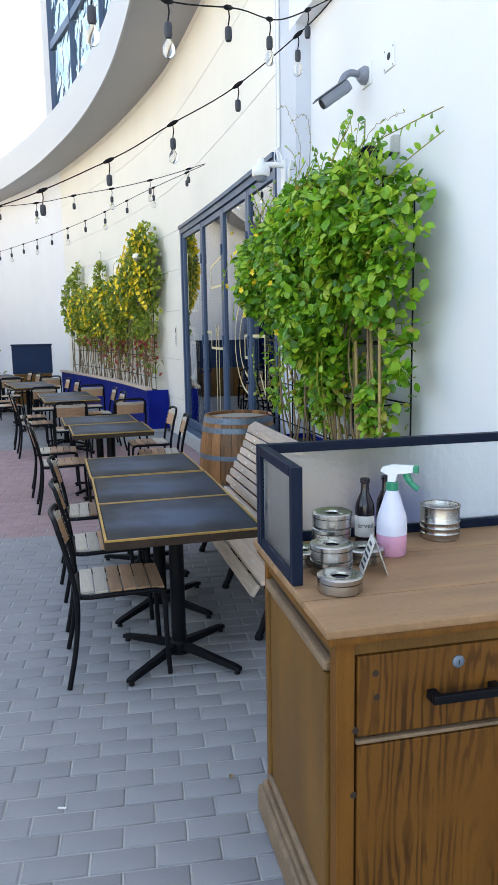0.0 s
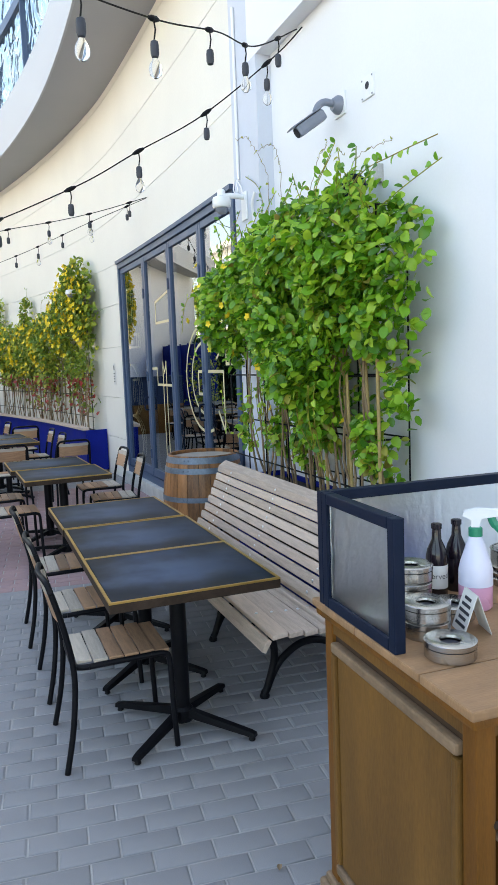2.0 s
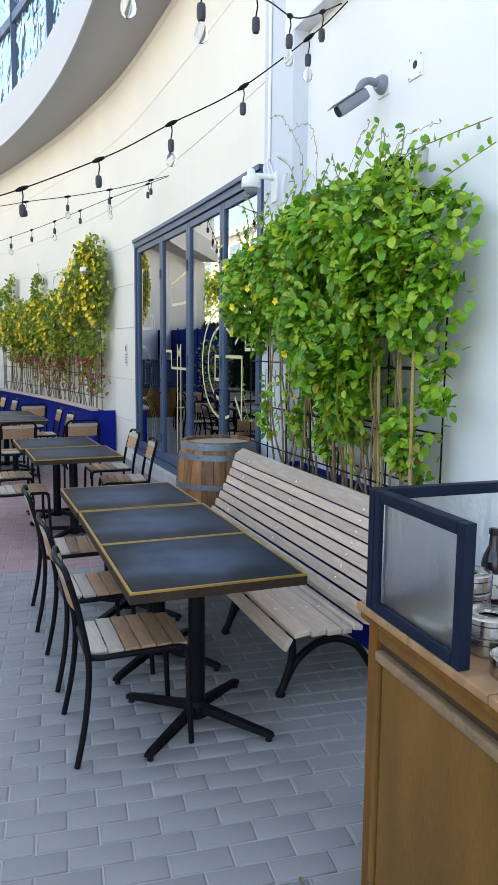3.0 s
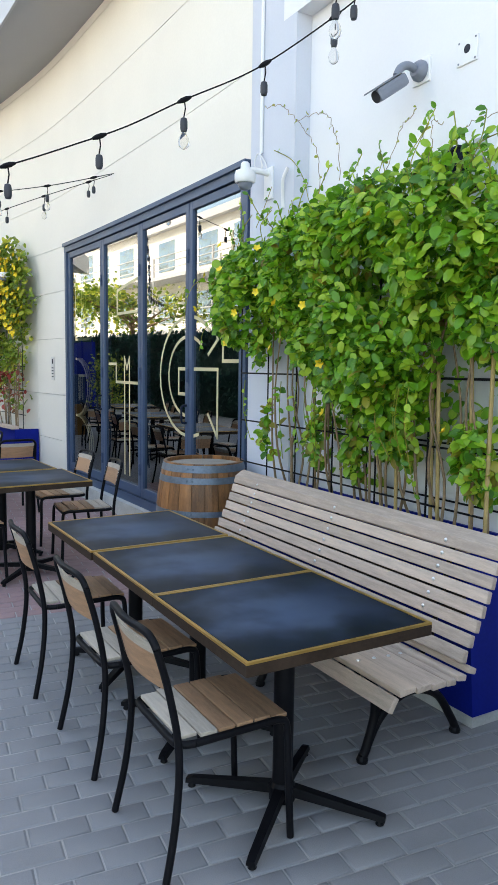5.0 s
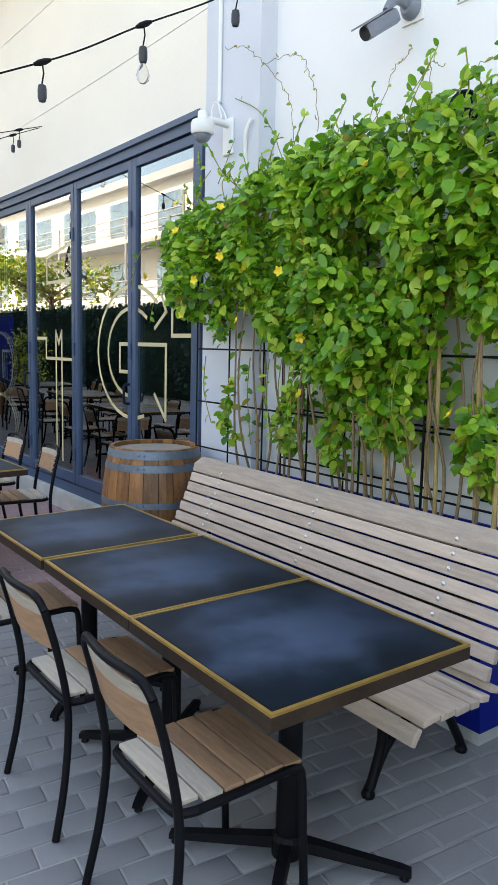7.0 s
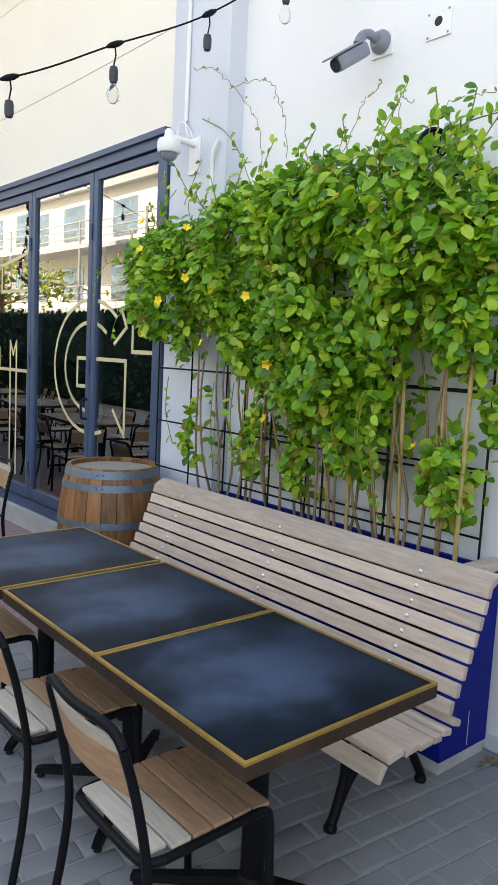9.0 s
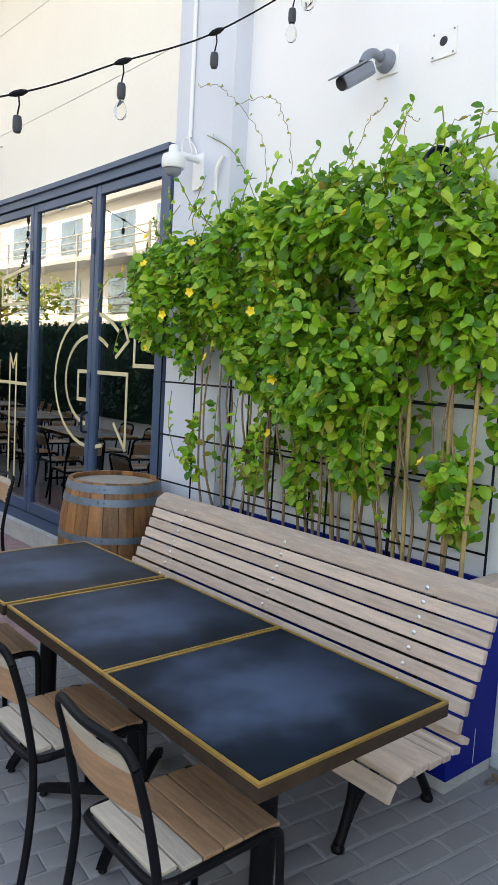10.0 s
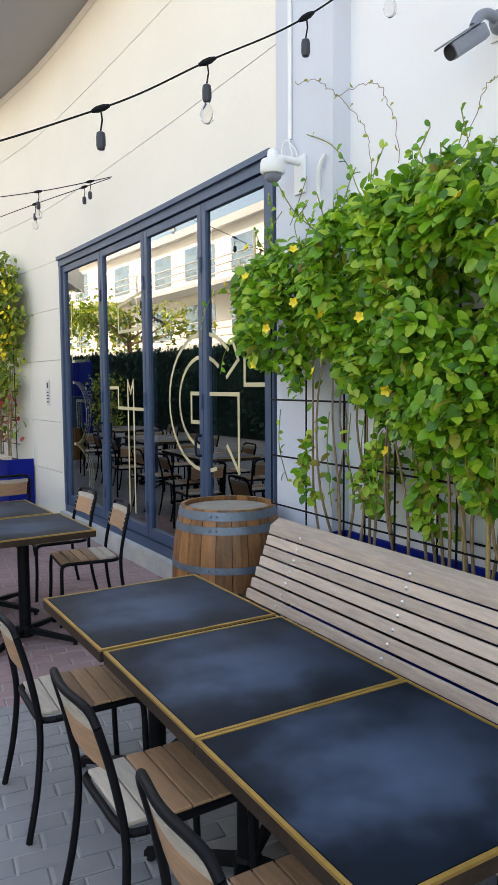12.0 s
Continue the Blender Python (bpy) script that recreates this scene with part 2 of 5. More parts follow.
def oak(name, base, dark):
    """Oak with cathedral grain: stretched wave bands over a slow warp."""
    m = mat(name, base, 0.5, spec=0.18, vary=0.15, scale=3, fine=120, bump=0.12, stretch=(3, 3, 0.6))
    n, l = m.node_tree.nodes, m.node_tree.links
    b = n["Principled BSDF"]
    old = b.inputs["Base Color"].links[0].from_socket
    tc = n.new("ShaderNodeTexCoord")
    mp = n.new("ShaderNodeMapping")
    mp.inputs["Location"].default_value = (-3.9, 0, -0.2)
    mp.inputs["Scale"].default_value = (9.5, 0.2, 1.25)
    l.new(tc.outputs["Object"], mp.inputs["Vector"])
    w = n.new("ShaderNodeTexWave")
    w.wave_type = "RINGS"
    w.rings_direction = "Y"
    w.inputs["Scale"].default_value = 1.5
    w.inputs["Distortion"].default_value = 12.0
    w.inputs["Detail"].default_value = 4
    w.inputs["Detail Scale"].default_value = 1.3
    l.new(mp.outputs[0], w.inputs["Vector"])
    r = n.new("ShaderNodeValToRGB")
    r.color_ramp.elements[0].position, r.color_ramp.elements[1].position = 0.05, 0.6
    r.color_ramp.elements[0].color = (1, 1, 1, 1)
    r.color_ramp.elements[1].color = (0, 0, 0, 1)
    l.new(w.outputs["Fac"], r.inputs["Fac"])
    mx = n.new("ShaderNodeMix")
    mx.data_type = "RGBA"
    l.new(old, mx.inputs[6])
    mx.inputs[7].default_value = (*dark, 1)
    k = n.new("ShaderNodeMath")
    k.operation = "MULTIPLY"
    k.inputs[1].default_value = 0.8
    pn = n.new("ShaderNodeTexNoise")
    pn.inputs["Scale"].default_value = 3.5
    l.new(tc.outputs["Object"], pn.inputs["Vector"])
    pr = n.new("ShaderNodeMapRange")
    pr.inputs["From Min"].default_value = 0.35
    pr.inputs["From Max"].default_value = 0.62
    l.new(pn.outputs["Fac"], pr.inputs["Value"])
    pm = n.new("ShaderNodeMath")
    pm.operation = "MULTIPLY"
    l.new(r.outputs["Color"], pm.inputs[0])
    l.new(pr.outputs[0], pm.inputs[1])
    l.new(pm.outputs[0], k.inputs[0])
    l.new(k.outputs[0], mx.inputs[0])
    l.new(mx.outputs[2], b.inputs["Base Color"])
    return m


M_OAK = oak("oak_front", (0.165, 0.064, 0.011), (0.035, 0.012, 0.003))
# shade in the gaps between oak panels, put into a dark colour
M_OAKGAP = mat("oak_gap_shade", (0.045, 0.02, 0.007), 0.7, vary=0.2, scale=5)
M_OAKPOST = mat("oak_post", (0.19, 0.073, 0.012), 0.5, spec=0.2, vary=0.25, scale=4, fine=80, bump=0.1, stretch=(5, 5, 0.6))
M_OAKSIDE = mat("oak_side", (0.175, 0.082, 0.020), 0.5, spec=0.2, vary=0.22, scale=2.5, fine=60, bump=0.1, stretch=(3, 3, 0.7))
M_OAKTOP = mat("worn_oak_top", (0.35, 0.195, 0.10), 0.5, spec=0.25, vary=0.2, scale=3, fine=60, bump=0.12, stretch=(0.7, 5, 1))
M_OAKEDGE = mat("worn_moulding", (0.24, 0.15, 0.085), 0.55, vary=0.25, scale=9, fine=60, bump=0.15)


# ---- geometry helpers ----
class Geo:
    """Vertices and faces gathered for one mesh."""

    def __init__(self):
        self.v, self.f = [], []

    def add(self, vs, fs):
        k = len(self.v)
        self.v += [tuple(p) for p in vs]
        self.f += [tuple(i + k for i in f) for f in fs]
        return self

    def box(self, x0, x1, y0, y1, z0, z1, m=None, c=0.0):
        """A box, its upright and lying edges cut by c."""
        if c <= 0:
            vs = [Vector((x, y, z)) for z in (z0, z1) for y in (y0, y1) for x in (x0, x1)]
            fs = [(0, 2, 3, 1), (4, 5, 7, 6), (0, 1, 5, 4), (2, 6, 7, 3), (0, 4, 6, 2), (1, 3, 7, 5)]
        else:
            bm = bmesh.new()
            bmesh.ops.create_cube(bm, size=1)
            for w in bm.verts:
                w.co = Vector(((x0 + x1) / 2 + w.co.x * (x1 - x0), (y0 + y1) / 2 + w.co.y * (y1 - y0), (z0 + z1) / 2 + w.co.z * (z1 - z0)))
            bmesh.ops.bevel(bm, geom=list(bm.edges), offset=c, segments=2, profile=0.6, affect="EDGES")
            bm.verts.index_update()
            vs = [w.co.copy() for w in bm.verts]
            fs = [tuple(w.index for w in f.verts) for f in bm.faces]
            bm.free()
        if m is not None:
            vs = [m @ p for p in vs]
        return self.add(vs, fs)

    def tube(self, pts, r, n=8, closed=False):
        """A round bar along points; r may be a list."""
        pts = [Vector(p) for p in pts]
        rs = r if isinstance(r, (list, tuple)) else [r] * len(pts)
        up, vs, fs = None, [], []
        cnt = len(pts)
        for i, p in enumerate(pts):
            if closed:
                d = pts[(i + 1) % cnt] - pts[i - 1]
            else:
                d = pts[min(i + 1, cnt - 1)] - pts[max(i - 1, 0)]
            d = d.normalized() if d.length > 1e-9 else Vector((0, 0, 1))
            if up is None:
                up = Vector((0, 0, 1)) if abs(d.z) < 0.9 else Vector((1, 0, 0))
            u = (up - d * up.dot(d))
            u = u.normalized() if u.length > 1e-6 else d.orthogonal().normalized()
            up = u
            w = d.cross(u)
            for k in range(n):
                a = 2 * math.pi * k / n
                vs.append(p + (u * math.cos(a) + w * math.sin(a)) * rs[i])
        rings = cnt if closed else cnt - 1
        for i in range(rings):
            j = (i + 1) % cnt
            for k in range(n):
                fs.append((i * n + k, i * n + (k + 1) % n, j * n + (k + 1) % n, j * n + k))
        if not closed:
            fs.append(tuple(range(n))[::-1])
            fs.append(tuple((cnt - 1) * n + k for k in range(n)))
        return self.add(vs, fs)

    def lathe(self, prof, n=24, m=None, cap=True):
        """A turned body: prof is rows of (radius, height)."""
        vs, fs = [], []
        for r, z in prof:
            for k in range(n):
                a = 2 * math.pi * k / n
                vs.append(Vector((r * math.cos(a), r * math.sin(a), z)))
        for i in range(len(prof) - 1):
            for k in range(n):
                fs.append((i * n + k, i * n + (k + 1) % n, (i + 1) * n + (k + 1) % n, (i + 1) * n + k))
        if cap:
            fs.append(tuple(range(n))[::-1])
            fs.append(tuple((len(prof) - 1) * n + k for k in range(n)))
        if m is not None:
            vs = [m @ p for p in vs]
        return self.add(vs, fs)

    def prism(self, poly, y0, y1, axis="y"):
        """A flat outline of (a, b) pushed along an axis. y: outline in x, z. x: outline in y, z. z: outline in x, y."""
        n = len(poly)
        put = {"y": lambda a, b, t: (a, t, b), "x": lambda a, b, t: (t, a, b), "z": lambda a, b, t: (a, b, t)}[axis]
        vs = [put(a, b, y0) for a, b in poly] + [put(a, b, y1) for a, b in poly]
        fs = [tuple(range(n)), tuple(range(2 * n - 1, n - 1, -1))]
        fs += [(i, n + i, n + (i + 1) % n, (i + 1) % n) for i in range(n)]
        return self.add(vs, fs)

    def leaf(self, p, d, nrm, size, width=0.62, fold=0.12):
        """A round-tipped leaf of six faces, folded along its rib."""
        d = d.normalized()
        s = d.cross(nrm)
        s = s.normalized() if s.length > 1e-5 else d.orthogonal().normalized()
        u = s.cross(d)
        h = size * width / 2
        rib = [(0, 0), (0.45, 0.05), (1.0, -0.08)]
        vs = [p + d * (size * a) + u * (size * b) for a, b in rib]
        for q in (-1, 1):
            vs.append(p + d * size * 0.22 + s * h * 0.78 * q + u * size * fold)
            vs.append(p + d * size * 0.58 + s * h * q + u * size * fold)
            vs.append(p + d * size * 0.88 + s * h * 0.55 * q + u * size * fold * 0.3)
        return self.add(vs, [(0, 1, 4, 3), (1, 2, 5, 4), (0, 6, 7, 1), (1, 7, 8, 2)])

    def mesh(self, name, material, smooth=False):
        me = bpy.data.meshes.new(name)
        me.from_pydata([tuple(p) for p in self.v], [], self.f)
        bm = bmesh.new()
        bm.from_mesh(me)
        if len(bm.faces) < 60000 and smooth != "open":
            bmesh.ops.recalc_face_normals(bm, faces=list(bm.faces))
        bm.to_mesh(me)
        bm.free()
        me.materials.append(material)
        if smooth:
            me.shade_smooth()
            if smooth is True:
                me.set_sharp_from_angle(angle=radians(40))
        return me


def empty(name, at=(0, 0, 0), rz=0.0):
    ob = new(name)
    ob.empty_display_size = 0.1
    ob.matrix_basis = pose(*at, 0, 0, rz)
    return ob


def part(name, geo, material, parent, label="", smooth=False):
    """One mesh under a thing, in the thing's own coordinates."""
    me = geo if isinstance(geo, bpy.types.Mesh) else geo.mesh(name, material, smooth)
    ob = new(name, me)
    ob.parent = parent
    return tagged(ob, label)


def solid(name, geo, material, label="", category="", kind="", smooth=False):
    """One mesh that is a thing by itself or a piece of the setting."""
    ob = new(name, geo.mesh(name, material, smooth))
    return tagged(ob, label, category, "", kind)


def bend(pts, n=6):
    """A smooth line through points (Catmull-Rom)."""
    pts = [Vector(p) for p in pts]
    out = []
    for i in range(len(pts) - 1):
        a, b, c, d = pts[max(i - 1, 0)], pts[i], pts[i + 1], pts[min(i + 2, len(pts) - 1)]
        for k in range(n):
            t = k / n
            out.append(0.5 * ((2 * b) + (c - a) * t + (2 * a - 5 * b + 4 * c - d) * t * t + (3 * b - a - 3 * c + d) * t ** 3))
    return out + [pts[-1]]


rng = random.Random(7)

# ---- ground ----
GX0, GX1, GY0, GY1 = -2.6, 2.0, 0.6, 18.6
g = Geo()
g.add([(-400, -400, -0.006), (400, -400, -0.006), (400, 400, -0.006), (-400, 400, -0.006)], [(0, 1, 2, 3)])
ground = solid("ground", g, M_SAND, "pale sandy bed under the paving", "ground", "structure")
pavement = empty("pavement")
tagged(pavement, "grey concrete block paving with a faded red band", "paving", kind="structure")

# ---- white wall on the camera's right, recessed under a lintel ----
WX = 2.05
g = Geo().box(WX, WX + 0.4, -6, 5.9, -0.02, 3.95)
solid("wall_recess", g, M_WHITE, "smooth white rendered wall", "wall", "structure")
g = Geo().box(WX - 0.012, WX, -6, 5.74, 0.0, 0.07, c=0.004)
solid("baseboard", g, M_GREYWALL, "grey skirting at the wall's foot", "skirting", "structure")
g = Geo().box(WX - 0.12, WX + 0.4, -6, 5.9, 3.95, 13)
solid("wall_upper", g, M_WHITE, "white rendered wall above the recess", "wall", "structure")
g = Geo().box(WX - 0.12, WX, 5.74, 6.27, -0.02, 3.95).box(WX, WX + 0.4, 5.9, 6.27, -0.02, 3.95).box(WX - 0.12, WX + 0.4, 5.9, 6.27, 3.95, 13)
solid("pilaster", g, M_GREYWALL, "pale blue-grey rendered pilaster", "pilaster", "structure")
g = Geo().box(WX - 0.075, WX + 0.4, 6.2705, 6.398, -0.02, 13)
solid("trim", g, M_GREYWALL, "slim blue-grey strip set back beside the pilaster", "trim", "structure")

# ---- curved facade ----
FACADE = bend([(1.99, 6.27, 0), (1.97, 8.5, 0), (1.89, 11.05, 0), (1.74, 12.6, 0), (1.38, 14.8, 0), (0.85, 17.2, 0), (0.28, 19.4, 0)], 6)


def facade_at(y):
    for a, b in zip(FACADE, FACADE[1:]):
        if a.y <= y <= b.y:
            return a.x + (b.x - a.x) * (y - a.y) / (b.y - a.y)
    return FACADE[0].x if y < FACADE[0].y else FACADE[-1].x


def curved(ys, inner, outer, z0, z1):
    """A strip of wall along the facade, from inner to outer metres behind its face."""
    h = Geo()
    n = len(ys)
    vs = []
    for y in ys:
        x = facade_at(y)
        vs += [(x + inner, y, z0), (x + inner, y, z1), (x + outer, y, z0), (x + outer, y, z1)]
    fs = [(0, 1, 3, 2), (4 * n - 4, 4 * n - 2, 4 * n - 1, 4 * n - 3)]
    for i in range(n - 1):
        a, b = 4 * i, 4 * i + 4
        fs += [(a, b, b + 1, a + 1), (a + 2, a + 3, b + 3, b + 2), (a + 1, b + 1, b + 3, a + 3), (a, a + 2, b + 2, b)]
    return h.add(vs, fs)


def steps(a, b, d=0.4):
    n = max(1, round((b - a) / d))
    return [a + (b - a) * i / n for i in range(n + 1)]


def ribbon(line, off0, off1, z0, z1):
    """A band along a line in plan; offsets are metres towards +x."""
    n, vs, fs = len(line), [], []
    for p in line:
        vs += [(p.x + off0, p.y, z0), (p.x + off0, p.y, z1), (p.x + off1, p.y, z0), (p.x + off1, p.y, z1)]
    for i in range(n - 1):
        a, b = 4 * i, 4 * i + 4
        fs += [(a, b, b + 1, a + 1), (a + 2, a + 3, b + 3, b + 2), (a + 1, b + 1, b + 3, a + 3), (a, a + 2, b + 2, b)]
    fs += [(0, 1, 3, 2), (4 * n - 4, 4 * n - 2, 4 * n - 1, 4 * n - 3)]
    return Geo().add(vs, fs)


DY0, DY1, DZ0, DZ1 = 6.42, 11.02, 0.16, 3.17
wall_door = empty("wall_facade")
tagged(wall_door, "cream stone-clad curved facade with fine joints", "wall", kind="structure")
part("wall_backing", curved(steps(6.40, 19.4), 0.03, 0.35, DZ1 + 0.004, 6.2), M_JOINT, wall_door)
part("wall_backing", curved(steps(DY1 + 0.002, 19.4), 0.03, 0.35, -0.02, DZ1), M_JOINT, wall_door)
part("wall_backing", curved([6.40, DY0 - 0.002], 0.03, 0.35, -0.02, DZ1), M_JOINT, wall_door)
for z0, z1 in ((3.175, 3.82), (3.826, 4.76), (4.766, 5.5), (5.506, 6.15)):
    part("panel", curved(steps(6.402, 19.4), 0, 0.034, z0, z1), M_CREAM, wall_door)
for z0, z1 in ((0, 0.6), (0.606, 1.22), (1.226, 1.98), (1.986, 2.6), (2.606, 3.17)):
    for a, b in ((DY1 + 0.004, 12.2), (12.206, 14.0), (14.006, 16.0), (16.006, 17.7), (17.706, 19.4)):
        part("panel", curved(steps(a, b), 0, 0.034, z0, z1), M_CREAM, wall_door)
    part("panel", curved([6.402, DY0 - 0.004], 0, 0.034, z0, z1), M_CREAM, wall_door)
# far white wall where the facade turns away
BACK = bend([(0.285, 19.4, 0), (-0.5, 21.6, 0), (-1.7, 24.5, 0), (-3.6, 28.5, 0), (-6.5, 33, 0)], 5)
solid("wall_far", ribbon(BACK, 0.0, 0.35, -0.02, 5.61), M_WHITE, "bright white wall closing the terrace", "wall", "structure")

# balcony: soffit, fascia and glazed storey above, curving with the facade
EDGE = bend([(1.12, 5.0, 0), (1.10, 7.5, 0), (1.10, 10.0, 0), (0.98, 12.2, 0), (0.66, 14.6, 0), (0.16, 17.0, 0), (-0.55, 19.6, 0), (-1.75, 23, 0), (-3.6, 27, 0), (-7.0, 32.5, 0)], 6)


EDGE = [p for p in EDGE if p.y >= 6.3]
solid("ceiling", ribbon(EDGE, 0.03, 1.6, 5.6, 5.75), M_SOFFIT, "grey soffit under the curved balcony", "soffit", "structure")
solid("fascia", ribbon(EDGE, 0.0, 0.028, 5.58, 6.34), M_FASCIA, "pale grey curved balcony fascia", "fascia", "structure", smooth=True)
solid("ledge", ribbon(EDGE, 0.03, 0.5, 6.28, 6.33), M_FASCIA, "pale ledge over the curved fascia", "ledge", "structure")
upper = empty("window_1")
tagged(upper, "curved ribbon of reflective upper windows in blue-grey frames", "window", kind="structure")
UP = [p for p in EDGE if p.y <= 18.2]
part("window_frame", ribbon(UP, 0.27, 0.35, 6.33, 6.46), M_DOORBLUE, upper)
part("window_frame", ribbon(UP, 0.25, 0.33, 7.85, 8.02), M_DOORBLUE, upper)
part("window_frame", ribbon(UP, 0.27, 0.35, 10.3, 10.45), M_DOORBLUE, upper)
for i in range(0, len(UP) - 2, 6):
    seg = UP[i:i + 7]
    part("pane", ribbon(seg, 0.31, 0.33, 6.46, 7.85), M_WINDOW, upper)
    part("pane", ribbon(seg, 0.31, 0.33, 8.02, 10.3), M_WINDOW, upper)
    p = seg[0]
    part("mullion", Geo().box(p.x + 0.24, p.x + 0.34, p.y - 0.05, p.y + 0.05, 6.46, 10.3, c=0.008), M_DOORBLUE, upper)
p = UP[-1]
part("mullion", Geo().box(p.x + 0.22, p.x + 0.36, p.y, p.y + 0.16, 6.33, 10.45, c=0.01), M_DOORBLUE, upper)
solid("wall_storey", ribbon([q for q in EDGE if q.y >= p.y + 0.1], 0.2, 0.5, 6.33, 11), M_WHITE, "white upper storey wall", "wall", "structure", smooth=True)
solid("wall_attic", ribbon(EDGE, 0.2, 0.6, 10.45, 13), M_WHITE, "white attic wall above the windows", "wall", "structure", smooth=True)

# ---- folding glass doors ----
door = empty("door_1")
tagged(door, "blue-grey aluminium folding glass doors with gold outlined shapes", "door", kind="structure")
DX = lambda y: facade_at(y) + 0.02
part("door_frame", curved(steps(DY0, DY1), -0.03, 0.10, DZ1 - 0.10, DZ1 - 0.03), M_DOORBLUE, door)
part("door_trim", curved(steps(DY0, DY1), -0.055, 0.04, DZ1 - 0.03, DZ1 + 0.012), M_DOORBLUE, door)
part("door_frame", curved(steps(DY0, DY1), -0.02, 0.10, DZ0, DZ0 + 0.09), M_DOORBLUE, door)
part("door_sill", curved(steps(DY0, DY1), -0.09, 0.12, -0.02, DZ0), M_KERB, door, "chipped pale concrete sill")
for y in (DY0 + 0.035, DY1 - 0.045):
    x = DX(y)
    part("door_jamb", Geo().box(x - 0.05, x + 0.09, y - 0.04, y + 0.04, DZ0 + 0.09, DZ1 - 0.10, c=0.004), M_DOORBLUE, door)
LEAFY_ = [DY0 + 0.07, 7.47, 8.60, 9.72, DY1 - 0.085]
for k in range(4):
    a, b = LEAFY_[k] + 0.004, LEAFY_[k + 1] - 0.004
    xa, xb = DX(a), DX(b)
    ang = math.degrees(math.atan2(-(xb - xa), b - a))
    leafd = empty("door_leaf", (xa, a, 0), ang)
    leafd.parent = door
    L = math.hypot(b - a, xb - xa)
    st, zb, zt = 0.065, DZ0 + 0.10, DZ1 - 0.11
    fr = Geo().box(-0.03, 0.03, 0, st, zb, zt, c=0.006).box(-0.03, 0.03, L - st, L, zb, zt, c=0.006)
    fr.box(-0.028, 0.028, st, L - st, zb, zb + 0.10, c=0.004).box(-0.028, 0.028, st, L - st, zt - 0.07, zt, c=0.004)
    part("door_leaf_frame", fr, M_DOORBLUE, leafd)
    pane = part("pane", Geo().box(-0.006, 0.006, st, L - st, zb + 0.10, zt - 0.07), M_GLASS, leafd)
    pane.visible_shadow = False
    hz = Geo()
    for z in (0.55, 1.55, 2.6):
        hz.tube([(-0.038, 0.005, z - 0.06), (-0.038, 0.005, z + 0.06)], 0.012, 8)
    part("hinge", hz, M_DOORBLUE, leafd)
    if k in (1, 3):
        part("door_handle", Geo().tube(bend([(-0.03, 0.033, 1.12), (-0.075, 0.033, 1.13), (-0.08, 0.033, 1.2), (-0.075, 0.033, 1.27), (-0.03, 0.033, 1.28)], 4), 0.011, 8), M_NAVY, leafd)


def stripe(pts, w=0.03, closed=False):
    """A flat gold line on the glass, through points in (y, z)."""
    h = Geo()
    seq = list(zip(pts, pts[1:] + pts[:1])) if closed else list(zip(pts, pts[1:]))
    for (ya, za), (yb, zb) in seq:
        d = Vector((yb - ya, zb - za))
        if d.length < 1e-6:
            continue
        d.normalize()
        nx = Vector((-d.y, d.x)) * w / 2
        e = d * w / 2
        q = [(ya - e.x + nx.x, za - e.y + nx.y), (yb + e.x + nx.x, zb + e.y + nx.y), (yb + e.x - nx.x, zb + e.y - nx.y), (ya - e.x - nx.x, za - e.y - nx.y)]
        h.add([(facade_at(y) + 0.020 - 0.0085, y, z) for y, z in q], [(0, 1, 2, 3)])
    return h


def arc(cy, cz, ry, rz, a0, a1, n=22):
    return [(cy + ry * math.cos(radians(a0 + (a1 - a0) * i / n)), cz + rz * math.sin(radians(a0 + (a1 - a0) * i / n))) for i in range(n + 1)]


# gold outlines: a large round open shape, squared hooks and tall bars
part("gold_outline", stripe(arc(7.52, 1.54, 0.62, 0.54, 250, 492)), M_GOLD, door)
part("gold_outline", stripe(arc(7.52, 1.54, 0.42, 0.36, 262, 488)), M_GOLD, door)
part("gold_outline", stripe([(7.12, 1.74), (6.95, 1.86), (7.02, 1.98)]), M_GOLD, door)
part("gold_outline", stripe([(7.72, 1.61), (6.95, 1.61), (6.95, 1.04), (7.12, 1.22)]), M_GOLD, door)
part("gold_outline", stripe([(7.72, 1.61), (7.72, 1.38), (7.44, 1.38)]), M_GOLD, door)
part("gold_outline", stripe([(6.92, 2.55), (6.92, 2.25), (6.98, 2.25)]), M_GOLD, door)
part("gold_outline", stripe([(6.86, 2.05), (6.86, 1.68), (6.54, 1.68), (6.54, 1.86), (6.72, 1.86), (6.72, 2.70)]), M_GOLD, door)
part("gold_outline", stripe([(8.95, 0.45), (8.95, 1.72), (9.02, 1.60), (9.09, 1.72), (9.09, 0.45)]), M_GOLD, door)
part("gold_outline", stripe([(8.70, 0.3), (8.70, 1.45), (9.34, 1.45), (9.34, 1.65), (9.56, 1.65)]), M_GOLD, door)
part("gold_outline", stripe([(8.62, 2.55), (9.30, 2.45), (9.30, 2.2), (8.62, 2.2)]), M_GOLD, door)
part("gold_outline", stripe(arc(10.72, 1.35, 0.42, 0.36, 90, 270, 14) + arc(10.72, 0.65, 0.48, 0.34, 90, 270, 14)), M_GOLD, door)
part("gold_outline", stripe([(10.72, 2.75), (10.72, 1.95), (10.30, 1.95), (10.30, 2.12), (10.50, 2.12), (10.50, 2.75)], closed=True), M_GOLD, door)
part("gold_outline", stripe([(10.62, 1.2), (10.62, 1.5), (10.45, 1.5)]), M_GOLD, door)

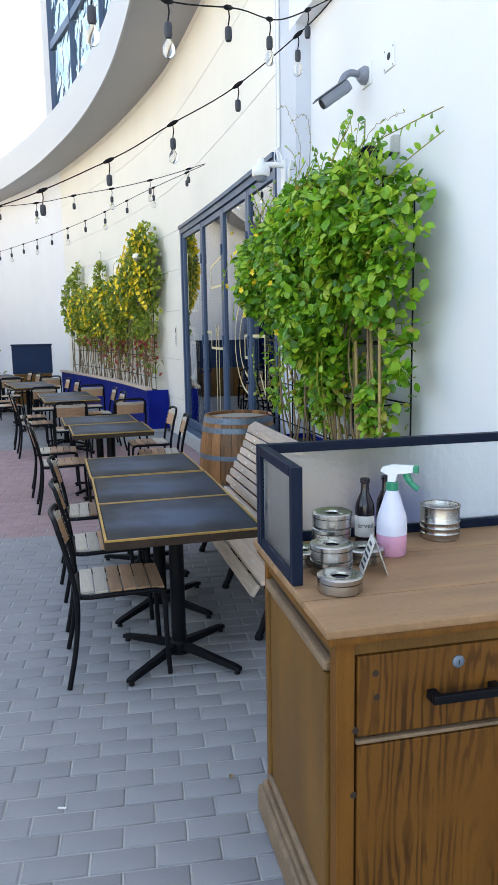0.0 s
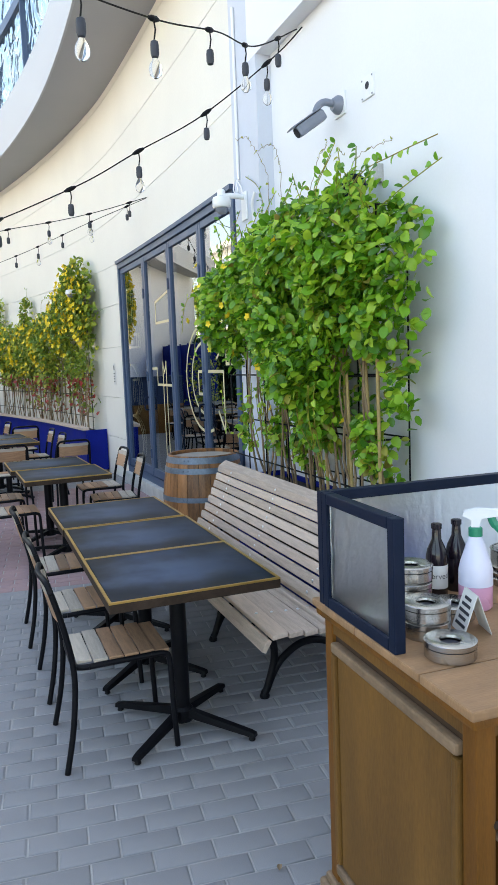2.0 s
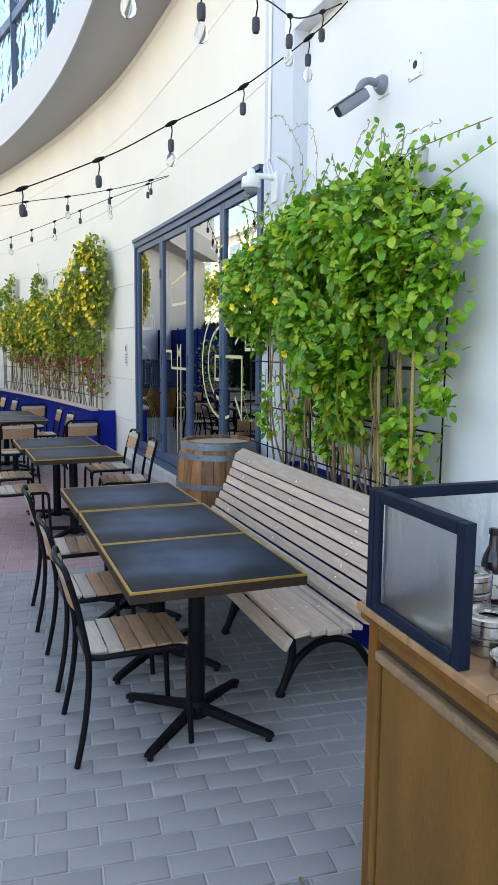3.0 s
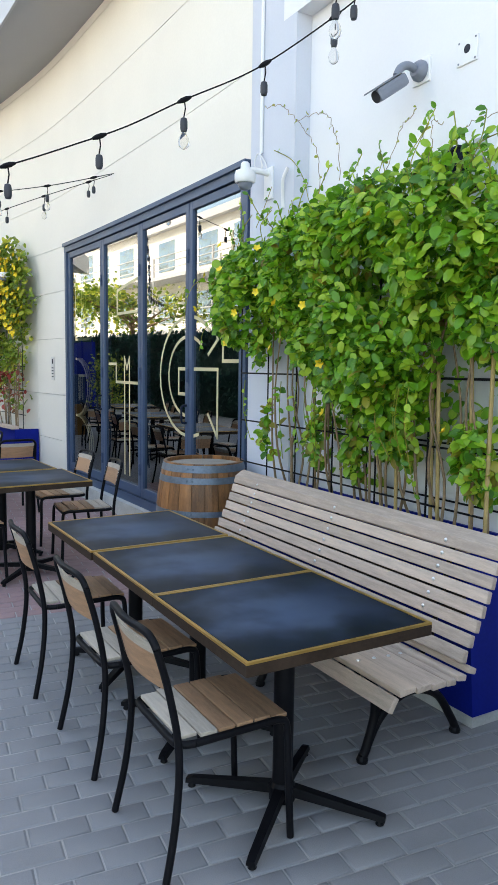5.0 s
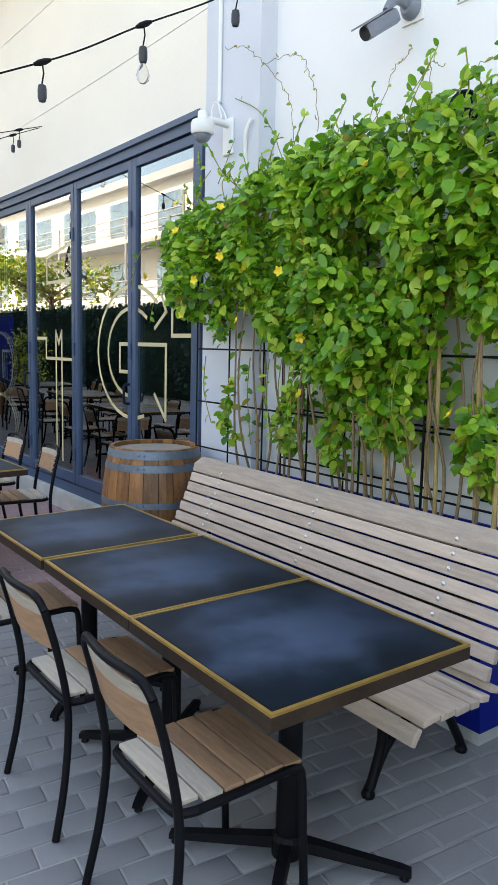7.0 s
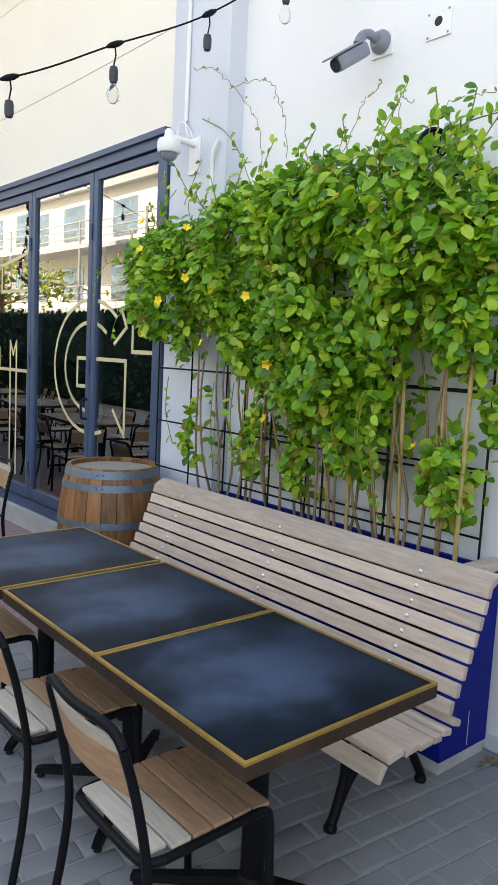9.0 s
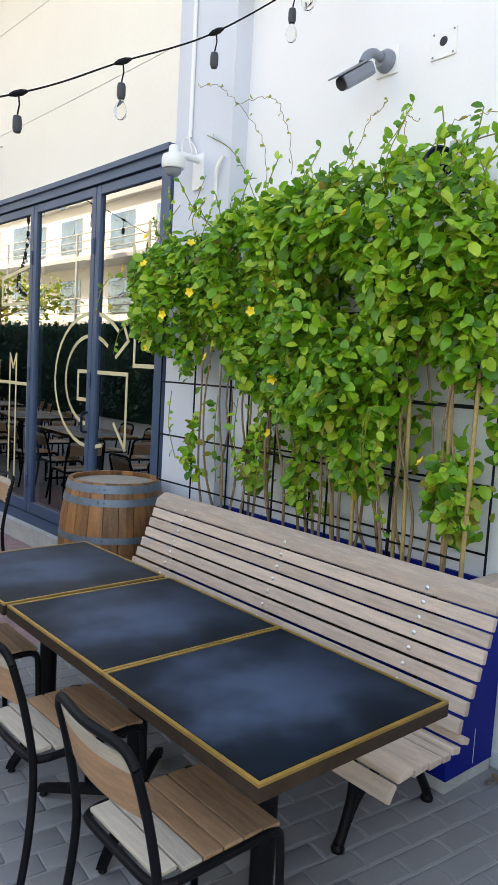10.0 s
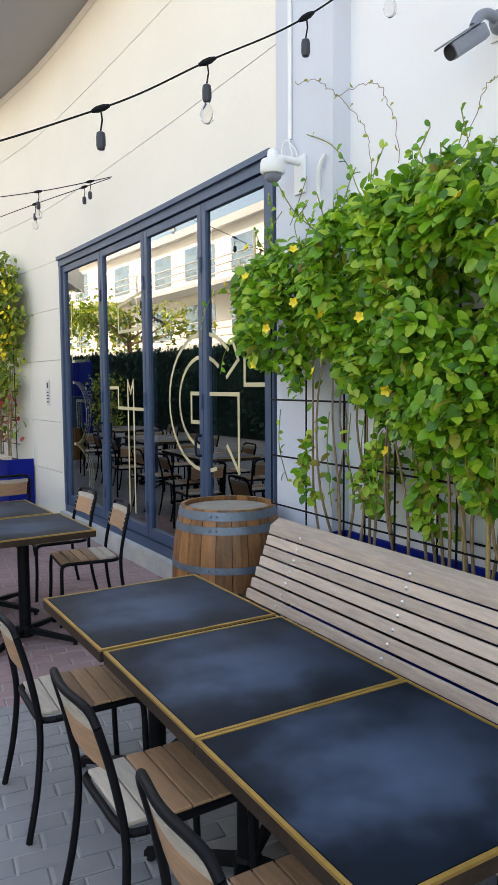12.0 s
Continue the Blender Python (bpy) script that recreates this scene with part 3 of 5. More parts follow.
# dining room behind the glass; its dimness is put into one dark colour
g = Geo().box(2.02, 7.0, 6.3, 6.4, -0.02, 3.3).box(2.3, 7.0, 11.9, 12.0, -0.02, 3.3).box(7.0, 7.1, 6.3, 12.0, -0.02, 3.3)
solid("wall_inside", g, M_DIMROOM, "dining room walls, coloured dark for the dim room", "wall", "structure")
solid("floor_inside", Geo().box(2.1, 7.0, 6.4, 11.9, 0.05, 0.12), M_DIMROOM, "dining room floor, coloured dark for the dim room", "floor", "structure")
solid("ceiling_inside", Geo().box(2.35, 7.1, 6.3, 12.0, 3.3, 3.4), M_DIMROOM, "dining room ceiling, coloured dark for the dim room", "ceiling", "structure")
# unseen roof and rear wall, added to block the sun from behind
solid("roof", Geo().box(2.4, 12, -6, 26, 12.9, 13.2), M_SOFFIT, "unseen flat roof, added to keep the sun off the terrace", "roof", "structure")
solid("wall_back", Geo().box(11.8, 12, -6, 26, -0.02, 12.9), M_WHITE, "unseen rear wall, added to keep the sun out", "wall", "structure")

# ---- across the terrace: hedge, pale buildings, trees; seen in the door glass ----
g = Geo()
r2 = random.Random(11)
for i in range(9000):
    y = r2.uniform(2, 46)
    z = r2.uniform(0.1, 2.85) if r2.random() < 0.75 else 2.62 + r2.random() * 0.2
    x = -6.3 + r2.gauss(0, 0.08) - max(0, z - 2.6) * 0.6
    n = Vector((1, r2.gauss(0, 0.5), r2.gauss(0.3, 0.5)))
    g.leaf(Vector((x, y, z)), Vector((r2.gauss(0, 0.4), r2.gauss(0, 1), r2.gauss(0, 1))), n, r2.uniform(0.10, 0.18), 0.8)
g.box(-7.2, -6.5, 2, 46, -0.02, 2.8)
solid("hedge", g, M_HEDGE, "tall clipped dark green hedge", "hedge", "stuff", smooth="open")
g = Geo().box(-4.6, -4.5, 26, 34, -0.02, 2.45, c=0.01)
for y in range(26, 35):
    g.box(-4.5, -4.46, y - 0.04, y + 0.04, 0, 2.5)
solid("blue_screen", g, M_BLUE, "royal blue boarded screen on the terrace", "screen")
bld = empty("pale_building", (-13.5, 0, 0))
tagged(bld, "pale building with railed galleries across the terrace", "building")
part("wall", Geo().box(-6, 0, 8, 80, -0.02, 9.5), M_CREAM, bld)
part("roof", Geo().box(-6.2, 0.4, 7.8, 80.2, 9.5, 9.9), M_FASCIA, bld)
for z in (3.6, 6.6):
    part("gallery", Geo().box(0, 1.4, 10, 79, z - 0.2, z), M_FASCIA, bld)
    for k in (0.35, 0.7, 1.05):
        part("rail", Geo().tube([(1.35, 10, z + k), (1.35, 79, z + k)], 0.035, 6), M_FASCIA, bld)
    for y in range(10, 80, 6):
        part("post", Geo().tube([(1.35, y, z - 3.6 if z < 4 else z - 3.0), (1.35, y, z + 1.05)], 0.07, 8), M_FASCIA, bld)
wm = Geo().box(0.0, 0.05, 0, 2.2, 0, 1.7, c=0.01).mesh("window", M_WINDOW)
for z in (0.9, 4.1, 7.2):
    for y in range(12, 78, 4):
        w = part("window", wm, None, bld)
        w.location = (0.002, y, z)


def tree(x, y, h, seed):
    t = empty("tree", (x, y, 0))
    tagged(t, "leafy green terrace tree beyond the hedge", "tree", "trees beyond the hedge")
    q = random.Random(seed)
    tr = Geo().tube(bend([(0, 0, -0.02), (0.05, 0.03, h * 0.3), (-0.04, 0.1, h * 0.6), (0, 0, h * 0.85)], 4), [0.16 - 0.009 * i for i in range(13)], 8)
    tips = []
    for i in range(9):
        a, z = q.uniform(0, 6.28), h * q.uniform(0.4, 0.75)
        tip = Vector((math.cos(a) * h * 0.28, math.sin(a) * h * 0.28, z + h * q.uniform(0.1, 0.25)))
        tr.tube([(0, 0.03, z), tip * 0.55 + Vector((0, 0, z * 0.45)), tip], [0.06, 0.035, 0.015], 6)
        tips.append(tip)
    part("trunk", tr, M_STEM, t)
    cr = Geo()
    for tip in tips:
        for i in range(110):
            p = tip + Vector((q.gauss(0, 0.45), q.gauss(0, 0.45), q.gauss(0, 0.35)))
            cr.leaf(p, Vector((q.gauss(0, 1), q.gauss(0, 1), q.gauss(-0.3, 0.6))), Vector((q.gauss(0, 1), q.gauss(0, 1), 1)), q.uniform(0.16, 0.3))
    part("crown", cr, M_LEAF2, t, smooth="open")


tree(-8.6, 33, 5.5, 3)
tree(-9.0, 41, 6.0, 4)


# ---- serving cabinet ----
def cabinet():
    X0, X1, Y0, Y1, H = 0.695, 1.80, 1.685, 2.40, 0.998
    cab = empty("cabinet", (X0 - 0.014, Y0 + 0.004, 0), -2.0)
    tagged(cab, "worn brown oak cabinet with drawers and panelled side", "cabinet")
    W, D = X1 - X0, Y1 - Y0
    p = 0.048
    # carcass coloured dark so the gaps before it look shaded
    part("body", Geo().box(0.012, W - 0.012, 0.028, D - 0.004, 0.10, H - 0.03), M_OAKGAP, cab)
    for x in (0, W - p):
        part("corner_post", Geo().box(x, x + p, 0, p, 0.10, H - 0.03, c=0.004), M_OAKPOST, cab)
        part("corner_post", Geo().box(x, x + p, D - p, D, 0.10, H - 0.03, c=0.004), M_OAKPOST, cab)
    part("plinth", Geo().box(-0.03, W + 0.03, -0.03, D + 0.03, 0, 0.10, c=0.012), M_OAKEDGE, cab)
    part("plinth_moulding", Geo().box(-0.014, W + 0.014, -0.014, D + 0.014, 0.10, 0.125, c=0.008), M_OAKEDGE, cab)
    part("rail", Geo().box(p, W - p, 0.006, 0.03, H - 0.085, H - 0.031), M_OAKSIDE, cab)
    part("side_rail", Geo().box(0.004, 0.02, p, D - p, H - 0.095, H - 0.031), M_OAKSIDE, cab)
    part("side_rail", Geo().box(0.004, 0.02, p, D - p, 0.125, 0.17), M_OAKSIDE, cab)
    # raised side panel with a bolection frame
    part("side_panel", Geo().box(-0.002, 0.018, p + 0.035, D - p - 0.035, 0.20, H - 0.15, c=0.004), M_OAKSIDE, cab, "dull oak side panel")
    for z in (H - 0.145, 0.165):
        part("panel_moulding", Geo().box(-0.012, 0.016, p + 0.008, D - p - 0.008, z, z + 0.03, c=0.008), M_OAKEDGE, cab, "worn pale moulding")
    for y in (p + 0.004, D - p - 0.03):
        part("panel_moulding", Geo().box(-0.010, 0.014, y, y + 0.026, 0.20, H - 0.15, c=0.007), M_OAKSIDE, cab)
    xm = 0.582
    part("divider", Geo().box(xm, xm + 0.022, 0.004, 0.03, 0.125, H - 0.086), M_OAKEDGE, cab)
    for a, b in ((p + 0.006, xm - 0.008), (xm + 0.03, W - p - 0.006)):
        dr = part("drawer", Geo().box(a, b, 0.0, 0.028, 0.702, H - 0.088, c=0.004), M_OAK, cab)
        cx = (a + b) / 2 + (0.014 if a < 0.3 else 0)
        hb = Geo().box(cx - 0.095, cx + 0.095, -0.042, -0.028, 0.782, 0.805, c=0.004)
        hb.box(cx - 0.095, cx - 0.07, -0.03, 0.0, 0.782, 0.805, c=0.003).box(cx + 0.07, cx + 0.095, -0.03, 0.0, 0.782, 0.805, c=0.003)
        part("handle", hb, M_BLACK, dr, "black bar handle")
        part("lock", Geo().lathe([(0.016, 0), (0.016, 0.004), (0.011, 0.007), (0.002, 0.0072)], 16, pose(cx - 0.012, 0, 0.868, 90, 0, 0)), M_HOOP, dr, "steel keyhole lock", smooth=True)
        part("keyhole", Geo().box(cx - 0.0135, cx - 0.0105, -0.0082, -0.006, 0.862, 0.874), M_INK, dr)
        part("ledge", Geo().box(a - 0.004, b + 0.004, -0.004, 0.02, 0.684, 0.694, c=0.003), M_OAKEDGE, cab)
        dd = part("door", Geo().box(a, b, 0.0, 0.028, 0.13, 0.677, c=0.004), M_OAK, cab)
        hx = b - 0.035 if a < 0.3 else a + 0.035
        hd = Geo().box(hx - 0.011, hx + 0.011, -0.042, -0.028, 0.44, 0.625, c=0.004)
        hd.box(hx - 0.011, hx + 0.011, -0.03, 0, 0.44, 0.465, c=0.003).box(hx - 0.011, hx + 0.011, -0.03, 0, 0.60, 0.625, c=0.003)
        part("handle", hd, M_BLACK, dd, "black bar handle")
    for x, z in ((0.10, 0.862), (0.104, 0.80), (0.045, 0.55), (0.05, 0.72), (0.5, 0.55)):
        part("knot", Geo().lathe([(0.010, 0), (0.008, 0.0008), (0.002, 0.001)], 10, pose(x, 0.0005, z, 90, 0, 0)), M_TABWOOD, cab, "dark knot")
    # boarded top: three boards and a moulded lip
    for a, b in ((-0.035, 0.155), (0.157, 0.46), (0.462, D + 0.012)):
        part("top_board", Geo().box(-0.035, W + 0.035, a, b, H - 0.022, H + 0.001, c=0.006), M_OAKTOP, cab, "worn pale oak board")
    part("top_lip", Geo().box(-0.026, W + 0.026, -0.026, D + 0.006, H - 0.046, H - 0.023, c=0.008), M_OAKPOST, cab)
    return H


H_CAB = cabinet()
ZT = H_CAB + 0.001


def screen():
    sc = empty("glass_screen", (0.688, 2.355, ZT), -2.0)
    tagged(sc, "low navy framed screen of rippled glass on the cabinet", "screen")
    f, h = 0.03, 0.325

    def panel(a, b):
        a, b = Vector((*a, 0)), Vector((*b, 0))
        d = b - a
        m = Matrix.Translation(a) @ pose(0, 0, 0, 0, 0, math.degrees(math.atan2(d.y, d.x)))
        L = d.length
        for x0, x1, z0, z1 in ((0, f, 0, h), (L - f, L, 0, h), (f, L - f, 0, f), (f, L - f, h - f, h)):
            part("frame_bar", Geo().box(x0 + 0.0005, x1 - 0.0005, -f / 2, f / 2, z0, z1, m, 0.003), M_NAVY, sc)
        gl = part("pane", Geo().box(f, L - f, -0.004, 0.004, f, h - f, m), M_OBSCURE, sc, "rippled glass pane")
        gl.visible_shadow = False

    panel((0.0, -0.405), (0.0, -0.017))
    panel((-0.015, 0.0), (1.08, 0.0))
    panel((1.065, -0.017), (1.065, -0.50))


screen()


def ashtray(x, y, z, lid=True, r=0.060, h=0.044):
    a = empty("ashtray", (x, y, z), rng.uniform(0, 360))
    tagged(a, "round brushed steel ashtray with a holed lid", "ashtray", "steel ashtrays on the cabinet")
    part("bowl", Geo().lathe([(r - 0.003, 0), (r, 0.003), (r, h * 0.62), (r - 0.002, h * 0.63), (r - 0.006, h * 0.6)], 32), M_STEEL, a, smooth=True)
    li = Geo()
    n = 32
    li.lathe([(r - 0.001, h * 0.65), (r + 0.001, h * 0.68), (r + 0.001, h * 0.93), (r - 0.004, h), (r * 0.42, h * 0.93), (r * 0.40, h * 0.80)], n, cap=False)
    part("lid", li, M_STEEL, a, smooth=True)
    part("well", Geo().lathe([(r * 0.41, h * 0.66), (r * 0.41, h * 0.68)], 16), M_INK, a)
    part("groove", Geo().box(-r * 0.95, -r * 0.45, -0.010, 0.010, h * 0.94, h * 1.0, c=0.002), M_STEEL, a)


ashtray(0.772, 1.895, ZT)
for k in range(2):
    ashtray(0.80, 2.03, ZT + 0.0445 * k)
    ashtray(0.86, 2.19, ZT + 0.0445 * k, r=0.059)
ashtray(0.865, 2.195, ZT + 0.089, r=0.060)
ashtray(0.93, 2.10, ZT)
ashtray(0.745, 2.14, ZT)


def tin():
    t = empty("steel_tin", (1.262, 2.25, ZT))
    tagged(t, "open round ribbed stainless steel tin on the cabinet", "tin")
    r = 0.063
    prof = [(r - 0.003, 0.0), (r, 0.003)]
    for k in range(3):
        z = 0.022 + k * 0.018
        prof += [(r, z - 0.003), (r + 0.0016, z), (r, z + 0.003)]
    prof += [(r, 0.105), (r + 0.003, 0.108), (r - 0.002, 0.109), (r - 0.004, 0.105), (r - 0.004, 0.06), (0.004, 0.058)]
    part("wall", Geo().lathe(prof, 36), M_STEEL, t, smooth=True)
    part("rim", Geo().tube([(r * math.cos(a * 0.2094), r * math.sin(a * 0.2094), 0.109) for a in range(30)], 0.003, 6, closed=True), M_STEEL, t)


tin()


def bottle(x, y, label):
    b = empty("brown_bottle", (x, y, ZT), -105)
    tagged(b, "small dark brown glass bottle" + (" with a paper label" if label else ""), "bottle", "brown bottles on the cabinet")
    part("body", Geo().lathe([(0.028, 0), (0.031, 0.004), (0.031, 0.115), (0.027, 0.135), (0.014, 0.165), (0.0125, 0.195), (0.0155, 0.197), (0.0155, 0.21), (0.012, 0.212)], 24), M_BROWNGL, b, smooth=True)
    if label:
        lb = part("paper_label", Geo().lathe([(0.0313, 0.025), (0.0316, 0.026), (0.0316, 0.092), (0.0313, 0.093)], 24, cap=False), M_PAPER, b, "white paper label", smooth=True)
        cu = bpy.data.curves.new("word", "FONT")
        cu.body, cu.size, cu.align_x = "erved", 0.024, "CENTER"
        tmp = bpy.data.objects.new("word", cu)
        scene.collection.objects.link(tmp)
        dg = bpy.context.evaluated_depsgraph_get()
        me = bpy.data.meshes.new_from_object(tmp.evaluated_get(dg))
        bpy.data.objects.remove(tmp)
        for v in me.vertices:
            a = v.co.x / 0.032
            v.co = Vector((0.0321 * math.cos(a), 0.0321 * math.sin(a), 0.055 + v.co.y))
        me.materials.clear()
        me.materials.append(M_INK)
        part("word", me, M_INK, b)


bottle(1.005, 2.27, True)
bottle(1.085, 2.285, False)


def spray():
    s = empty("spray_bottle", (1.035, 2.135, ZT), -38)
    tagged(s, "cloudy spray bottle with pink liquid and green trigger", "spray bottle")
    part("liquid", Geo().lathe([(0.040, 0), (0.045, 0.006), (0.046, 0.066)], 24), M_PINK, s, "pink cleaning liquid", smooth=True)
    part("bottle", Geo().lathe([(0.046, 0.0665), (0.0455, 0.105), (0.041, 0.128), (0.033, 0.152), (0.024, 0.182), (0.017, 0.2)], 24), M_CLOUDY, s, smooth=True)
    part("collar", Geo().lathe([(0.0185, 0.2), (0.0185, 0.222), (0.015, 0.225)], 18), M_GREENPL, s, "green collar")
    h = Geo().prism([(-0.034, 0.256), (-0.030, 0.268), (0.0, 0.276), (0.062, 0.276), (0.062, 0.258), (0.016, 0.250), (0.010, 0.226), (-0.012, 0.226), (-0.012, 0.246)], -0.012, 0.012)
    part("spray_head", h, M_WHITEPL, s)
    part("nozzle", Geo().box(0.0625, 0.078, -0.010, 0.010, 0.256, 0.278, c=0.003), M_GREENPL, s, "green nozzle")
    part("trigger", Geo().tube(bend([(0.040, 0, 0.257), (0.046, 0, 0.238), (0.060, 0, 0.220), (0.078, 0, 0.206)], 5), [0.011] * 8 + [0.009] * 8, 8), M_GREENPL, s, "green trigger")


spray()


def card():
    c = empty("table_card", (0.915, 2.0, ZT), 74)
    tagged(c, "folded printed table card standing by ashtrays", "card")
    for s in (-1, 1):
        g = Geo().add([(-0.04, 0.035 * s, 0), (0.04, 0.035 * s, 0), (0.04, 0.001 * s, 0.10), (-0.04, 0.001 * s, 0.10), (-0.04, 0.036 * s, 0.001), (0.04, 0.036 * s, 0.001), (0.04, 0.002 * s, 0.101), (-0.04, 0.002 * s, 0.101)],
                      [(0, 1, 2, 3), (4, 7, 6, 5), (0, 4, 5, 1), (2, 6, 7, 3), (1, 5, 6, 2), (0, 3, 7, 4)])
        part("leaf", g, M_PAPER, c)
        bars = Geo()
        for k in range(5):
            t0, t1 = 0.14 + k * 0.16, 0.22 + k * 0.16
            w = (0.03, 0.022, 0.031, 0.026, 0.02)[k]
            yy = lambda t: (0.0366 - 0.034 * t) * s
            bars.add([(-w, yy(t0), 0.1 * t0 + 0.001), (w, yy(t0), 0.1 * t0 + 0.001), (w, yy(t1), 0.1 * t1 + 0.001), (-w, yy(t1), 0.1 * t1 + 0.001)], [(0, 1, 2, 3)])
        part("printing", bars, M_INK, c)


card()


# ---- tables ----
def table(x, y, rz=0.0, label="square dark stone-top table with brass edge, black pedestal"):
    t = empty("table", (x, y, 0), rz)
    tagged(t, label, "table", "terrace tables")
    W, D, H = 0.742, 0.722, 0.76
    part("tabletop", Geo().box(-W / 2 + 0.016, W / 2 - 0.016, -D / 2 + 0.016, D / 2 - 0.016, H - 0.02, H, c=0.0), M_TOP, t, "dark blue-black top with a paler middle")
    for a in (-1, 1):
        part("brass_strip", Geo().box(-W / 2, W / 2, a * D / 2 - (0.012 if a > 0 else 0), a * D / 2 + (0.012 if a < 0 else 0), H - 0.007, H + 0.001), M_BRASS, t)
        part("brass_strip", Geo().box(a * W / 2 - (0.012 if a > 0 else 0), a * W / 2 + (0.012 if a < 0 else 0), -D / 2 + 0.0122, D / 2 - 0.0122, H - 0.007, H + 0.001), M_BRASS, t)
    part("edge_band", Geo().box(-W / 2, W / 2, -D / 2, D / 2, H - 0.045, H - 0.0205, c=0.001).box(-W / 2, W / 2, -D / 2, -D / 2 + 0.012, H - 0.0206, H - 0.0072).box(-W / 2, W / 2, D / 2 - 0.012, D / 2, H - 0.0206, H - 0.0072).box(-W / 2, -W / 2 + 0.012, -D / 2 + 0.0121, D / 2 - 0.0121, H - 0.0206, H - 0.0072).box(W / 2 - 0.012, W / 2, -D / 2 + 0.0121, D / 2 - 0.0121, H - 0.0206, H - 0.0072), M_TABWOOD, t)
    part("mounting_plate", Geo().box(-0.2, 0.2, -0.03, 0.03, H - 0.06, H - 0.046).box(-0.03, 0.03, -0.2, -0.031, H - 0.06, H - 0.046).box(-0.03, 0.03, 0.031, 0.2, H - 0.06, H - 0.046), M_BLACK, t)
    part("pedestal", Geo().lathe([(0.038, 0.03), (0.038, H - 0.06)], 20), M_BLACK, t, smooth=True)
    part("hub", Geo().lathe([(0.05, 0.03), (0.05, 0.085), (0.039, 0.1)], 20), M_BLACK, t)
    for k in range(4):
        a = 42 + 90 * k
        m = pose(0, 0, 0, 0, 0, a)
        vs = []
        for r, z0, z1, w in ((0.045, 0.052, 0.088, 0.022), (0.36, 0.022, 0.045, 0.018), (0.385, 0.020, 0.038, 0.017)):
            vs += [m @ Vector((r, -w, z0)), m @ Vector((r, w, z0)), m @ Vector((r, w * 0.8, z1)), m @ Vector((r, -w * 0.8, z1))]
        fs = [(0, 3, 2, 1), (8, 9, 10, 11)]
        for i in (0, 4):
            for j in range(4):
                fs.append((i + j, i + (j + 1) % 4, i + 4 + (j + 1) % 4, i + 4 + j))
        lg = part("leg", Geo().add(vs, fs), M_BLACK, t)
        part("foot", Geo().lathe([(0.012, 0), (0.016, 0.004), (0.010, 0.022)], 10, m @ Matrix.Translation((0.365, 0, 0))), M_BLACK, lg)
    return t


T1 = table(0.601, 3.712)
copy_thing(T1, pose(0.601, 4.438, 0))
copy_thing(T1, pose(0.588, 5.185, 0, 0, 0, 1.0))
for x, y, r in ((0.50, 7.20, 2.5), (0.43, 7.95, 2.5), (0.17, 10.55, 5), (0.09, 11.30, 5), (-0.40, 13.3, 10), (-0.56, 14.05, 10), (-1.15, 16.1, 14), (-1.36, 16.85, 14)):
    copy_thing(T1, pose(x, y, 0, 0, 0, r))
for x, y in ((3.4, 8.2), (3.6, 10.2)):
    copy_thing(T1, pose(x, y, 0.12))


